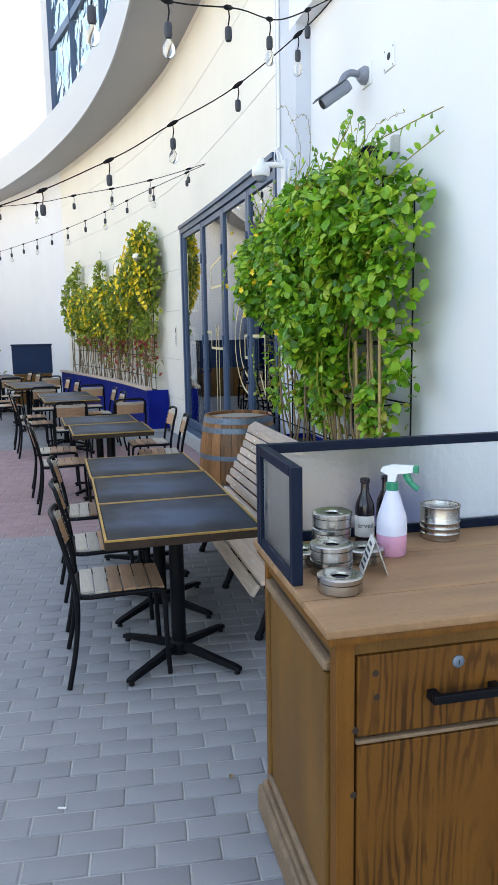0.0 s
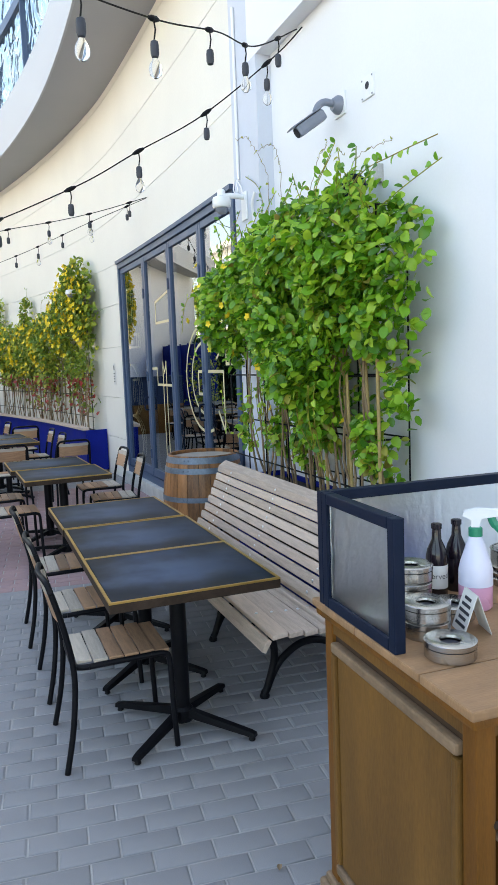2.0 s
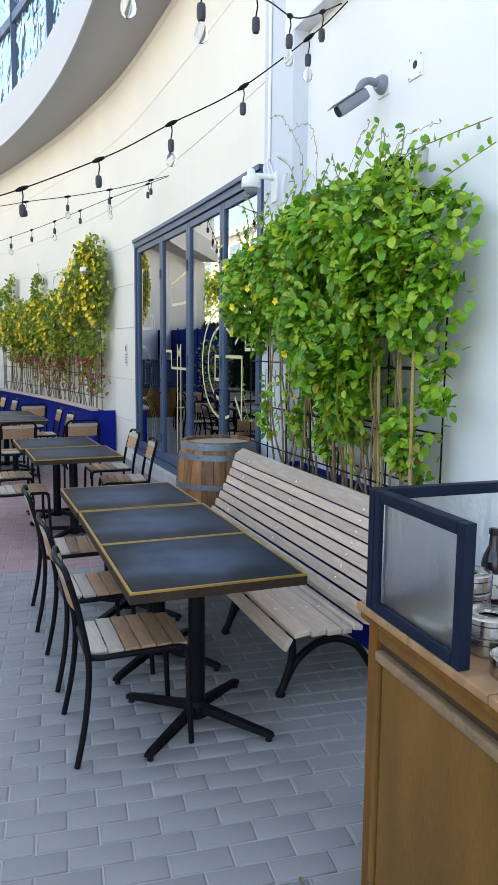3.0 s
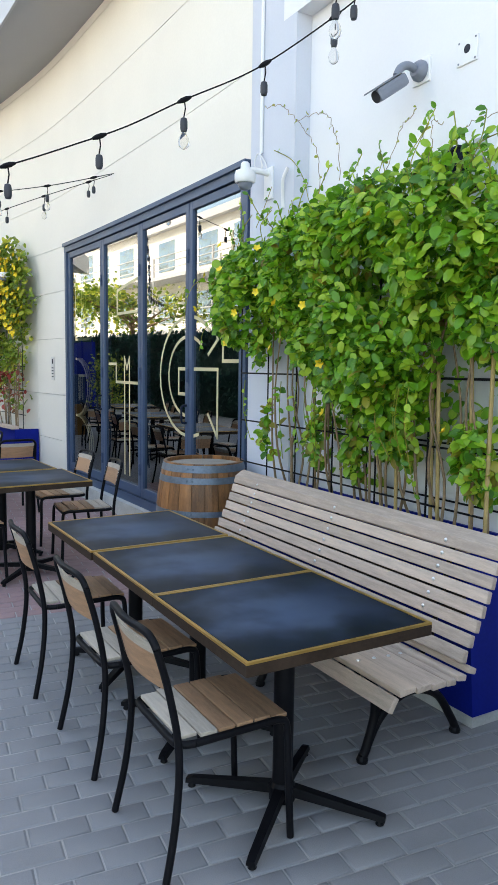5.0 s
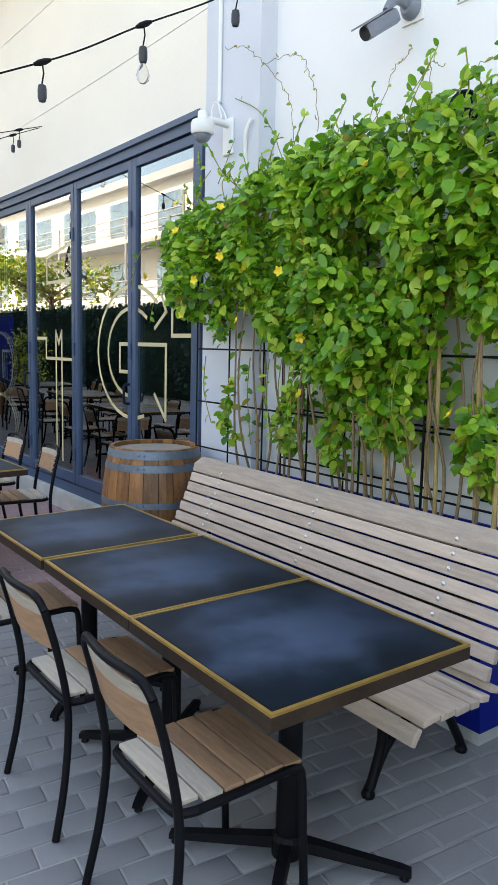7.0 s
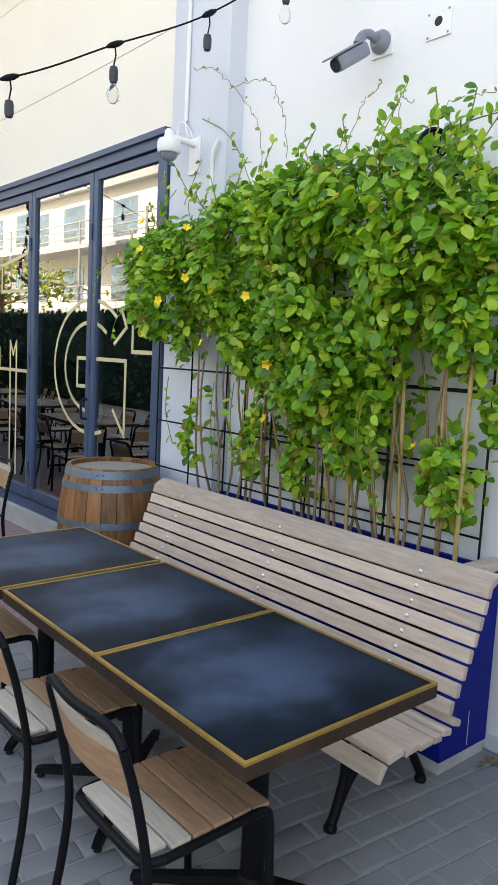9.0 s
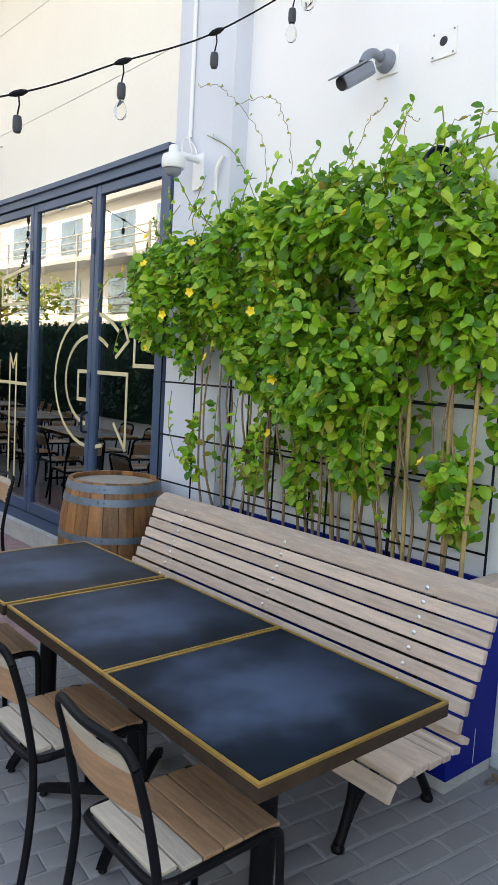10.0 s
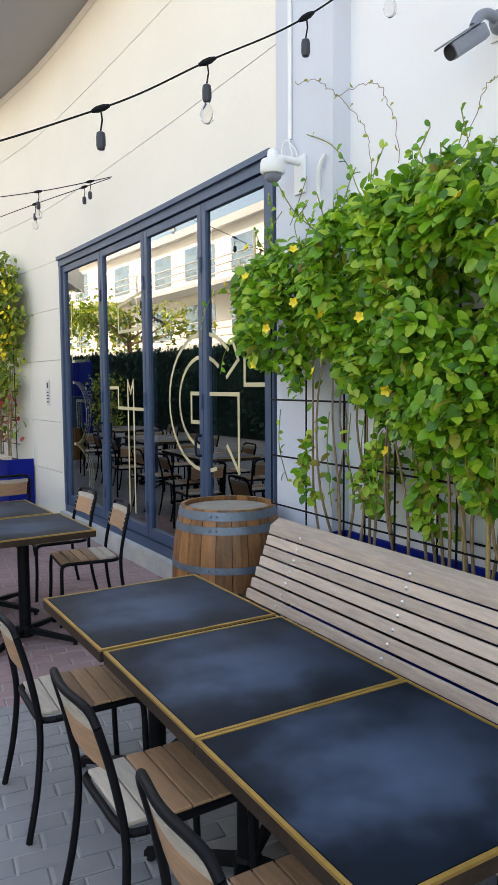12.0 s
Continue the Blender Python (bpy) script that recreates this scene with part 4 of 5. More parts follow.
# ---- chairs: black tube, slatted seat across, one curved back board; faces +x ----
def chair(x, y, rz=0.0):
    c = empty("chair", (x, y, 0), rz)
    tagged(c, "black tubular steel chair with weathered wooden slat seat", "chair", "slatted terrace chairs")
    w, r = 0.190, 0.0128
    for s in (-1, 1):
        part("front_leg", Geo().tube(bend([(0.215, s * (w + 0.012), 0), (0.205, s * (w + 0.008), 0.22), (0.200, s * w, 0.40), (0.175, s * w, 0.432), (0.12, s * w, 0.437)], 5), r, 10), M_BLACK, c, smooth=True)
        part("back_leg", Geo().tube(bend([(-0.272, s * (w + 0.042), 0), (-0.232, s * (w + 0.030), 0.2), (-0.215, s * (w + 0.018), 0.42), (-0.246, s * (w + 0.012), 0.62), (-0.285, s * (w + 0.004), 0.77)], 5), r, 10), M_BLACK, c, smooth=True)
        part("side_rail", Geo().tube([(-0.150, s * w, 0.432), (0.13, s * w, 0.436)], r, 10), M_BLACK, c, smooth=True)
        tilt = pose(-0.254, s * (w - 0.004), 0.69, 0, -14.5, 0)
        bp_ = part("bracket", Geo().box(-0.012, 0.003, -0.014, 0.014, -0.068, 0.068, tilt, 0.003), M_BLACK, c, "flat black bracket")
        for z in (-0.05, -0.015, 0.02, 0.052):
            part("rivet", Geo().lathe([(0.004, 0), (0.003, 0.002), (0.001, 0.0025)], 6, tilt @ pose(0.003, 0, z, 0, 90, 0)), M_BOLT, bp_)
    part("top_rail", Geo().tube(bend([(-0.285, -w - 0.004, 0.77), (-0.294, -w + 0.016, 0.80), (-0.303, -w + 0.055, 0.815), (-0.318, 0, 0.818), (-0.303, w - 0.055, 0.815), (-0.294, w - 0.016, 0.80), (-0.285, w + 0.004, 0.77)], 5), r, 10), M_BLACK, c, smooth=True)
    part("rear_rail", Geo().tube(bend([(-0.150, -w, 0.432), (-0.192, -w + 0.012, 0.432), (-0.208, -w + 0.05, 0.432), (-0.210, 0, 0.432), (-0.208, w - 0.05, 0.432), (-0.192, w - 0.012, 0.432), (-0.150, w, 0.432)], 4), r, 10), M_BLACK, c, smooth=True)
    part("cross_bar", Geo().tube([(0.19, -w, 0.418), (0.19, w, 0.418)], 0.01, 8), M_BLACK, c)
    # curved back board
    vs, fs, n = [], [], 8
    for i in range(n + 1):
        y0 = -w + 0.008 + (2 * w - 0.016) * i / n
        bow = -0.028 * (1 - (y0 / w) ** 2)
        for z, t in ((0.625, -0.238), (0.745, -0.270), (0.782, -0.281)):
            vs += [(t + bow + 0.006, y0, z), (t + bow - 0.006, y0, z)]
    low, high = Geo(), Geo()
    for h, o in ((low, 0), (high, 2)):
        fs = []
        for i in range(n):
            a, b = 6 * i + o, 6 * i + 6 + o
            fs += [(a, a + 2, b + 2, b), (a + 1, b + 1, b + 3, a + 3), (a + 2, a + 3, b + 3, b + 2), (a, b, b + 1, a + 1)]
        e = 6 * n + o
        fs += [(o, o + 1, o + 3, o + 2), (e, e + 2, e + 3, e + 1)]
        h.add(vs, fs)
    for h in (low, high):
        used = sorted({i for f in h.f for i in f})
        at = {v: k for k, v in enumerate(used)}
        h.v, h.f = [h.v[i] for i in used], [tuple(at[i] for i in f) for f in h.f]
    part("backrest", low, M_SEAT, c, "curved wooden back board", smooth=True)
    part("back_edge", high, M_SEATLIT, c, "upper edge of the back in the paler lit colour", smooth=True)
    # the two rear slats take the paler colour, for the light falling there
    for k in range(6):
        x0, drop = -0.196 + k * 0.0675, 0.007 if k == 5 else 0
        half = w - 0.022 if k == 0 else w - 0.006
        part("slat", Geo().box(x0, x0 + 0.062, -half, half, 0.443 - drop, 0.457 - drop, c=0.004), M_SEATLIT if k < 2 else M_SEAT, c)
    return c


C1 = chair(0.313, 3.745)
for x, y, r in ((0.305, 4.445, 1), (0.28, 5.25, -1),
                (0.06, 7.25, 3), (-0.02, 8.0, 2), (1.0, 7.50, 176), (0.98, 8.22, 182),
                (-0.30, 10.5, 6), (-0.4, 11.3, 4), (0.62, 10.6, 186), (0.56, 11.4, 184),
                (-0.85, 13.2, 12), (-1.0, 14.0, 10), (0.05, 13.4, 190), (-0.1, 14.2, 190),
                (-1.62, 16.0, 15), (-1.85, 16.8, 14), (-0.7, 16.3, 195), (-0.9, 17.0, 194),
                (0.15, 9.72, 92), (0.88, 9.78, 95), (-0.25, 12.45, 96), (0.5, 12.55, 97), (-0.95, 15.2, 100), (-0.2, 15.35, 100)):
    copy_thing(C1, pose(x, y, 0, 0, 0, r))
for x, y, r in ((2.9, 8.2, 0), (3.9, 8.25, 180), (3.1, 10.2, 5), (4.1, 10.25, 180)):
    copy_thing(C1, pose(x, y, 0.12, 0, 0, r))


# ---- bench ----
def bench():
    y0, y1 = 3.52, 5.74
    b = empty("bench", (0, y0, 0))
    tagged(b, "long weathered timber slat bench on black cast iron legs", "bench")
    L = y1 - y0
    back = [(1.515 - 0.018 * k - 0.0012 * k * k, 0.890 - 0.0555 * k) for k in range(8)]
    seat = [(1.372, 0.437), (1.318, 0.418), (1.262, 0.410), (1.196, 0.412), (1.118, 0.418), (1.035, 0.424)]
    slat_w = [0.048, 0.048, 0.05, 0.07, 0.072, 0.08]
    ME_B = Geo().lathe([(0.009, 0), (0.008, 0.003), (0.003, 0.006)], 10).mesh('bolt', M_BOLT, True)

    def bolt(mm):
        part('bolt', ME_B, None, b).matrix_basis = mm

    for k, (x, z) in enumerate(back):
        m = pose(x, 0, z, 0, 15 - 0.5 * k, 0)
        part("back_slat", Geo().box(-0.013, 0.013, 0, L, -0.0255, 0.0255, m, 0.006), M_SLAT, b)
        for yy in (0.30, L / 2, L - 0.30):
            bolt(m @ pose(-0.013, yy, 0, 0, -90, 0))
    cap = pose(1.545, 0, 0.922, 0, 58, 0)
    part("top_slat", Geo().box(-0.013, 0.013, 0, L, -0.034, 0.034, cap, 0.007), M_SLAT, b)
    for k, ((x, z), w) in enumerate(zip(seat, slat_w)):
        m = pose(x, 0, z, 0, (20, 10, 3, -2, -4, -6)[k], 0)
        part("seat_slat", Geo().box(-w / 2, w / 2, 0, L, -0.013, 0.013, m, 0.006), M_SLAT, b)
        for yy in (0.30, L / 2, L - 0.30):
            bolt(m @ Matrix.Translation((0, yy, 0.013)))
    m = pose(0.965, 0, 0.385, 0, -58, 0)
    part("front_slat", Geo().box(-0.032, 0.032, 0, L, -0.013, 0.013, m, 0.006), M_SLAT, b)
    for yy in (0.28, L / 2, L - 0.28):
        lg = part("leg_frame", Geo().tube(bend([(1.055, yy, 0.025), (1.075, yy, 0.06), (1.115, yy, 0.20), (1.10, yy, 0.32), (1.06, yy, 0.39)], 6), [0.02] * 25, 10), M_BLACK, b, "black cast iron support", smooth=True)
        part("arch", Geo().tube(bend([(1.075, yy, 0.06), (1.14, yy, 0.17), (1.25, yy, 0.245), (1.36, yy, 0.25), (1.47, yy, 0.20), (1.55, yy, 0.09), (1.585, yy, 0.03)], 6), 0.019, 10), M_BLACK, lg, smooth=True)
        for xx in (1.055, 1.588):
            part("foot", Geo().lathe([(0.024, 0), (0.026, 0.012), (0.018, 0.03)], 12, Matrix.Translation((xx, yy, 0))), M_BLACK, lg)
        part("seat_bar", Geo().tube(bend([(0.985, yy, 0.375), (1.04, yy, 0.402), (1.19, yy, 0.388), (1.33, yy, 0.398), (1.405, yy, 0.45), (1.455, yy, 0.62), (1.53, yy, 0.875)], 5), 0.012, 8), M_BLACK, lg, smooth=True)


bench()


# ---- planter with trellis behind the bench ----
def planter():
    y0, y1 = 3.775, 5.72
    p = empty("planter", (0, y0, 0))
    tagged(p, "tall royal blue planter with weathered timber rim", "planter")
    L = y1 - y0
    for a, b in ((0.0, 0.018), (L - 0.018, L)):
        part("end_panel", Geo().prism([(1.672, 0.055), (2.02, 0.055), (2.02, 0.835), (1.595, 0.835)], a, b), M_BLUE, p)
    part("front_panel", Geo().add([(1.672, 0.019, 0.055), (1.672, L - 0.019, 0.055), (1.595, L - 0.019, 0.835), (1.595, 0.019, 0.835), (1.69, 0.019, 0.055), (1.69, L - 0.019, 0.055), (1.613, L - 0.019, 0.835), (1.613, 0.019, 0.835)],
                                  [(0, 1, 2, 3), (4, 7, 6, 5), (0, 4, 5, 1), (2, 6, 7, 3), (1, 5, 6, 2), (0, 3, 7, 4)]), M_BLUE, p)
    part("scratch", Geo().box(1.868, 1.871, -0.0012, -0.0002, 0.075, 0.23), M_PAPER, p, "pale scratch")
    part("plinth", Geo().box(1.675, 2.015, 0.004, L - 0.004, 0, 0.054), M_KERB, p, "scuffed grey plinth")
    part("back_panel", Geo().box(2.0, 2.02, 0.0185, L - 0.0185, 0.055, 0.835), M_BLUE, p)
    part("rim", Geo().box(1.575, 1.665, -0.02, L, 0.836, 0.873, c=0.006), M_SLAT, p)
    part("rim", Geo().box(1.6655, 2.04, -0.02, 0.06, 0.836, 0.873, c=0.006), M_SLAT, p)
    part("soil", Geo().box(1.61, 2.0, 0.02, L - 0.02, 0.5, 0.80), M_SOIL, p)


planter()


def trellis():
    t = empty("trellis", (0, 3.8, 0.79))
    tagged(t, "black welded rod trellis standing in the planter", "trellis")
    r, top = 0.0055, 2.47 - 0.79
    for x, ys in ((1.79, (0.06, 0.45, 0.85, 1.25, 1.65, 2.0, 2.37)), (1.975, (0.06, 0.6, 1.15, 1.7))):
        for y in ys:
            part("upright", Geo().tube([(x, y, 0 if y < 1.9 else 0.02), (x, y, top)], r, 6), M_BLACK, t)
        for z in (0.16, 0.46, 0.80, 1.2, top):
            part("cross_rod", Geo().tube([(x, ys[0], z), (x, ys[-1], z)], r, 6), M_BLACK, t)
    for z in (0.46, 0.80, top):
        part("tie_rod", Geo().tube([(1.79, 0.06, z), (1.975, 0.06, z)], r, 6), M_BLACK, t)


trellis()


def flower(g, p, d, s):
    """A five-petalled yellow trumpet."""
    d = d.normalized()
    u = d.orthogonal().normalized()
    w = d.cross(u)
    for k in range(5):
        a = 2 * math.pi * k / 5
        e = u * math.cos(a) + w * math.sin(a)
        g.leaf(p, e + d * 0.6, d, s, 0.7, 0.05)
    return g


def vine(name, label, blobs, count, size, seed, mats, stems, flowers, yellow, wall, single=0, red=0, sprays=(), bloom=0.031):
    """A climbing plant: leaves over lobes (y, z, half-width, half-height, thickness, weight) that hang before a wall."""
    q = random.Random(seed)
    base = stems[0][0]
    v = empty(name, tuple(base))
    inv = -Vector(base)
    tagged(v, label, "climbing plant")
    for s in stems:
        st = Geo().tube(bend([Vector(p) + inv for p in s], 4), [0.009 * (1 - 0.5 * i / (4 * (len(s) - 1))) for i in range(4 * (len(s) - 1) + 1)], 5)
        part("stem", st, M_STEM, v, smooth="open")
    total = sum(b[5] for b in blobs)
    green, yel, rd = Geo(), Geo(), Geo()
    pieces = [Geo().leaf(Vector((0, 0, 0)), Vector((0, 0, 1)), Vector((0, 1, 0)), 1.0, w, f).mesh("leaf", mats[0], "open") for w, f in ((0.66, 0.10), (0.74, 0.06), (0.6, 0.16))] if single else []
    made = 0
    for i in range(count):
        k = q.uniform(0, total)
        for b in blobs:
            k -= b[5]
            if k <= 0:
                break
        y, z, ry, rz, th, _ = b
        a, rr = q.uniform(0, 2 * math.pi), math.sqrt(q.random()) * (1 + 0.10 * q.gauss(0, 1))
        py, pz = y + ry * rr * math.cos(a), z + rz * rr * math.sin(a)
        bulge = math.sqrt(max(0.0, 1 - min(1, rr) ** 2))
        lump = 0.10 * noise.noise(Vector((py * 3.1, pz * 3.1, seed)))
        depth = th * (0.25 + 0.75 * bulge) * (1 - 0.55 * q.random() ** 2) + lump
        px = wall(py) - 0.05 - max(0.0, depth)
        if noise.noise(Vector((py * 2.6 + 9, pz * 2.6, seed))) < -0.42:
            continue
        pos = Vector((px, py, pz)) + inv
        d = Vector((q.gauss(-0.35, 0.5), q.gauss(0, 0.75), q.gauss(-0.35, 0.6)))
        n = Vector((-0.8 + q.gauss(0, 0.45), -0.25 + q.gauss(0, 0.55), 0.95 + q.gauss(0, 0.45)))
        s = size * q.uniform(0.62, 1.25)
        if red and pz < 1.55 and q.random() < red:
            rd.leaf(pos, d, n, s)
        elif q.random() < (yellow * 2.5 if pz < 1.35 else yellow * 0.3):
            yel.leaf(pos, d, n, s)
        elif single and made < single and depth > th * 0.75:
            made += 1
            ob = part("leaf", q.choice(pieces), None, v)
            dd = d.normalized()
            sx = dd.cross(n)
            sx = sx.normalized()
            uu = sx.cross(dd)
            m3 = Matrix((-sx, uu, dd)).transposed().to_4x4()
            ob.matrix_basis = Matrix.Translation(pos) @ m3 @ Matrix.Diagonal((s, s, s, 1))
        else:
            green.leaf(pos, d, n, s, q.uniform(0.55, 0.78), q.uniform(0.05, 0.16))
    for pts in sprays:
        line = bend([Vector(p) + inv for p in pts], 6)
        part("tendril", Geo().tube(line, 0.003, 4), M_LEAFY, v, smooth="open")
        for j, p in enumerate(line[2:]):
            if q.random() < 0.62:
                green.leaf(p, Vector((q.gauss(-0.2, 0.4), q.gauss(0, 0.8), q.gauss(0.1, 0.6))), Vector((-1, q.gauss(0, 0.4), 0.4)), size * q.uniform(0.45, 0.9))
    ob = part("foliage", green, mats[0], v, smooth="open")
    tagged(ob, kind="stuff")
    if yel.v:
        tagged(part("yellow_leaves", yel, M_LEAFY, v, "yellowing leaves", smooth="open"), kind="stuff")
    if rd.v:
        tagged(part("red_leaves", rd, M_LEAFRED, v, "reddening leaves", smooth="open"), kind="stuff")
    fm = flower(Geo(), Vector((0, 0, 0)), Vector((-1, 0, 0.2)), bloom).mesh("flower", M_FLOWER, "open")
    for (fy, fz, fd) in flowers:
        fl = part("flower", fm, None, v)
        fl.matrix_basis = Matrix.Translation(Vector((wall(fy) - fd - 0.03, fy, fz)) + inv) @ pose(0, 0, 0, q.uniform(-40, 40), q.uniform(-30, 30), q.uniform(-50, 50))


BL1 = [(5.95, 2.12, 0.50, 0.36, 0.34, 1.1), (5.3, 2.2, 0.55, 0.42, 0.42, 1.5), (4.7, 2.22, 0.58, 0.46, 0.52, 2.0), (4.2, 2.22, 0.5, 0.42, 0.48, 1.5), (3.85, 2.05, 0.28, 0.42, 0.34, 0.8),
       (4.55, 1.78, 0.45, 0.42, 0.56, 1.9), (5.1, 1.80, 0.42, 0.28, 0.34, 0.8), (4.42, 1.42, 0.20, 0.26, 0.36, 0.5), (5.6, 1.80, 0.30, 0.24, 0.25, 0.3), (3.95, 1.22, 0.12, 0.22, 0.25, 0.22), (4.85, 1.22, 0.10, 0.26, 0.22, 0.18),
       (5.25, 1.25, 0.12, 0.25, 0.2, 0.16), (4.35, 2.62, 0.16, 0.14, 0.2, 0.12), (4.9, 2.55, 0.22, 0.12, 0.2, 0.12), (3.72, 1.52, 0.08, 0.14, 0.2, 0.08), (5.75, 1.2, 0.07, 0.3, 0.12, 0.06)]
q1 = random.Random(21)
ST1 = []
for i in range(26):
    y = 3.9 + i * 0.072 + q1.uniform(-0.02, 0.02)
    ST1.append([(1.82 + q1.uniform(-0.06, 0.06), y, 0.795), (1.80 + q1.uniform(-0.05, 0.05), y + q1.uniform(-0.04, 0.04), 1.1), (1.78 + q1.uniform(-0.06, 0.06), y + q1.uniform(-0.08, 0.08), 1.5), (1.76, y + q1.uniform(-0.1, 0.1), 1.95)])
SP1 = [[(1.72, 4.35, 2.5), (1.70, 4.38, 2.65), (1.75, 4.33, 2.78), (1.8, 4.30, 2.90)], [(1.75, 4.1, 2.5), (1.8, 4.02, 2.66), (1.9, 3.85, 2.72), (2.0, 3.62, 2.76)], [(1.75, 3.9, 2.4), (1.85, 3.7, 2.52), (1.95, 3.52, 2.62)],
       [(1.75, 4.85, 2.5), (1.75, 4.9, 2.65), (1.8, 4.97, 2.76)], [(1.75, 5.2, 2.5), (1.75, 5.3, 2.65), (1.85, 5.5, 2.82), (1.9, 5.72, 3.0), (1.9, 5.95, 3.12)], [(1.75, 5.6, 2.45), (1.7, 5.7, 2.6), (1.75, 5.72, 2.68)], [(1.7, 4.65, 2.55), (1.72, 4.6, 2.68), (1.75, 4.62, 2.75)],
       [(1.62, 6.2, 2.2), (1.55, 6.4, 2.25), (1.52, 6.52, 2.15), (1.5, 6.55, 1.95)], [(1.6, 6.1, 2.0), (1.55, 6.3, 1.9), (1.55, 6.38, 1.75)]]
for i in range(34):
    y, z = q1.uniform(3.75, 6.2), 2.42 + q1.uniform(-0.1, 0.14)
    a = q1.uniform(-0.12, 0.12)
    SP1.append([(1.68 + q1.uniform(-0.1, 0.15), y, z), (1.69, y + a * 0.5, z + 0.1), (1.72 + q1.uniform(-0.1, 0.1), y + a, z + q1.uniform(0.16, 0.3))])
for i in range(10):
    y = q1.uniform(4.0, 5.7)
    SP1.append([(1.55, y, 1.55), (1.56, y + 0.03, 1.35), (1.60, y + q1.uniform(-0.06, 0.06), q1.uniform(1.0, 1.2))])
FL1 = [(5.15, 2.0, 0.56), (4.3, 2.35, 0.58), (6.35, 2.05, 0.38), (5.35, 1.75, 0.46), (5.85, 2.42, 0.45), (5.6, 2.38, 0.42), (5.95, 2.28, 0.40), (6.25, 2.28, 0.36), (5.5, 2.1, 0.48), (4.95, 1.98, 0.50), (4.75, 1.66, 0.52), (4.9, 1.38, 0.38), (5.7, 1.98, 0.42), (6.0, 1.8, 0.32), (5.05, 2.45, 0.42), (4.0, 1.35, 0.34)]
vine("climbing_vine", "dense green climbing vine with a few yellow flowers", BL1, 13500, 0.066, 5, [M_LEAF], ST1, FL1, 0.10, lambda y: 2.02 if y < 5.7 else 1.92, single=260, sprays=SP1)
for i, pts in enumerate(([(1.85, 5.98, 3.40), (1.88, 5.85, 3.385), (1.86, 5.70, 3.29), (1.85, 5.54, 3.16), (1.84, 5.38, 3.0), (1.80, 5.27, 2.85), (1.76, 5.2, 2.6)],
                         [(1.87, 5.62, 3.22), (1.86, 5.40, 3.20), (1.85, 5.25, 3.14), (1.85, 5.20, 3.04), (1.83, 5.12, 2.94), (1.78, 5.03, 2.7)],
                         [(1.85, 4.49, 2.97), (1.86, 4.53, 2.94), (1.84, 4.58, 2.90), (1.82, 4.62, 2.78), (1.76, 4.66, 2.6)],
                         [(1.96, 3.96, 2.83), (1.92, 4.05, 2.82), (1.86, 4.14, 2.79), (1.80, 4.20, 2.66), (1.76, 4.24, 2.5)],
                         [(1.87, 4.32, 2.84), (1.88, 4.40, 2.88), (1.84, 4.36, 2.74), (1.78, 4.34, 2.55)])):
    line = bend(pts, 6)
    td = empty("dry_tendril", pts[-1])
    tagged(td, "thin dry brown tendril trailing up the white wall", "tendril", "dry tendrils on the wall")
    inv = -Vector(pts[-1])
    part("strand", Geo().tube([p + inv + Vector((0, 0.008 * math.sin(k * 1.7 + i), 0.008 * math.cos(k * 2.3))) for k, p in enumerate(line)], 0.0018, 5), M_STEM, td)
    for k, p in enumerate(line[::4]):
        part("leaf", Geo().leaf(p + inv, Vector((-0.3, math.sin(k * 2.1 + i), 0.5 * math.cos(k))), Vector((-1, 0.2, 0.5)), 0.02 + 0.012 * (k % 3), 0.6), M_LEAFY, td, smooth="open")
for i, y in enumerate((3.86, 3.97, 4.16, 4.24, 4.47, 4.62)):
    c = solid("bamboo_cane", Geo().tube([(1.79 + 0.03 * (i % 2), y, 0.79), (1.77, y + 0.02 * (i % 3 - 1), 1.75)], 0.010, 8), M_CANE, "tan bamboo cane staked in the planter", "cane")
    tagged(c, group="bamboo canes")


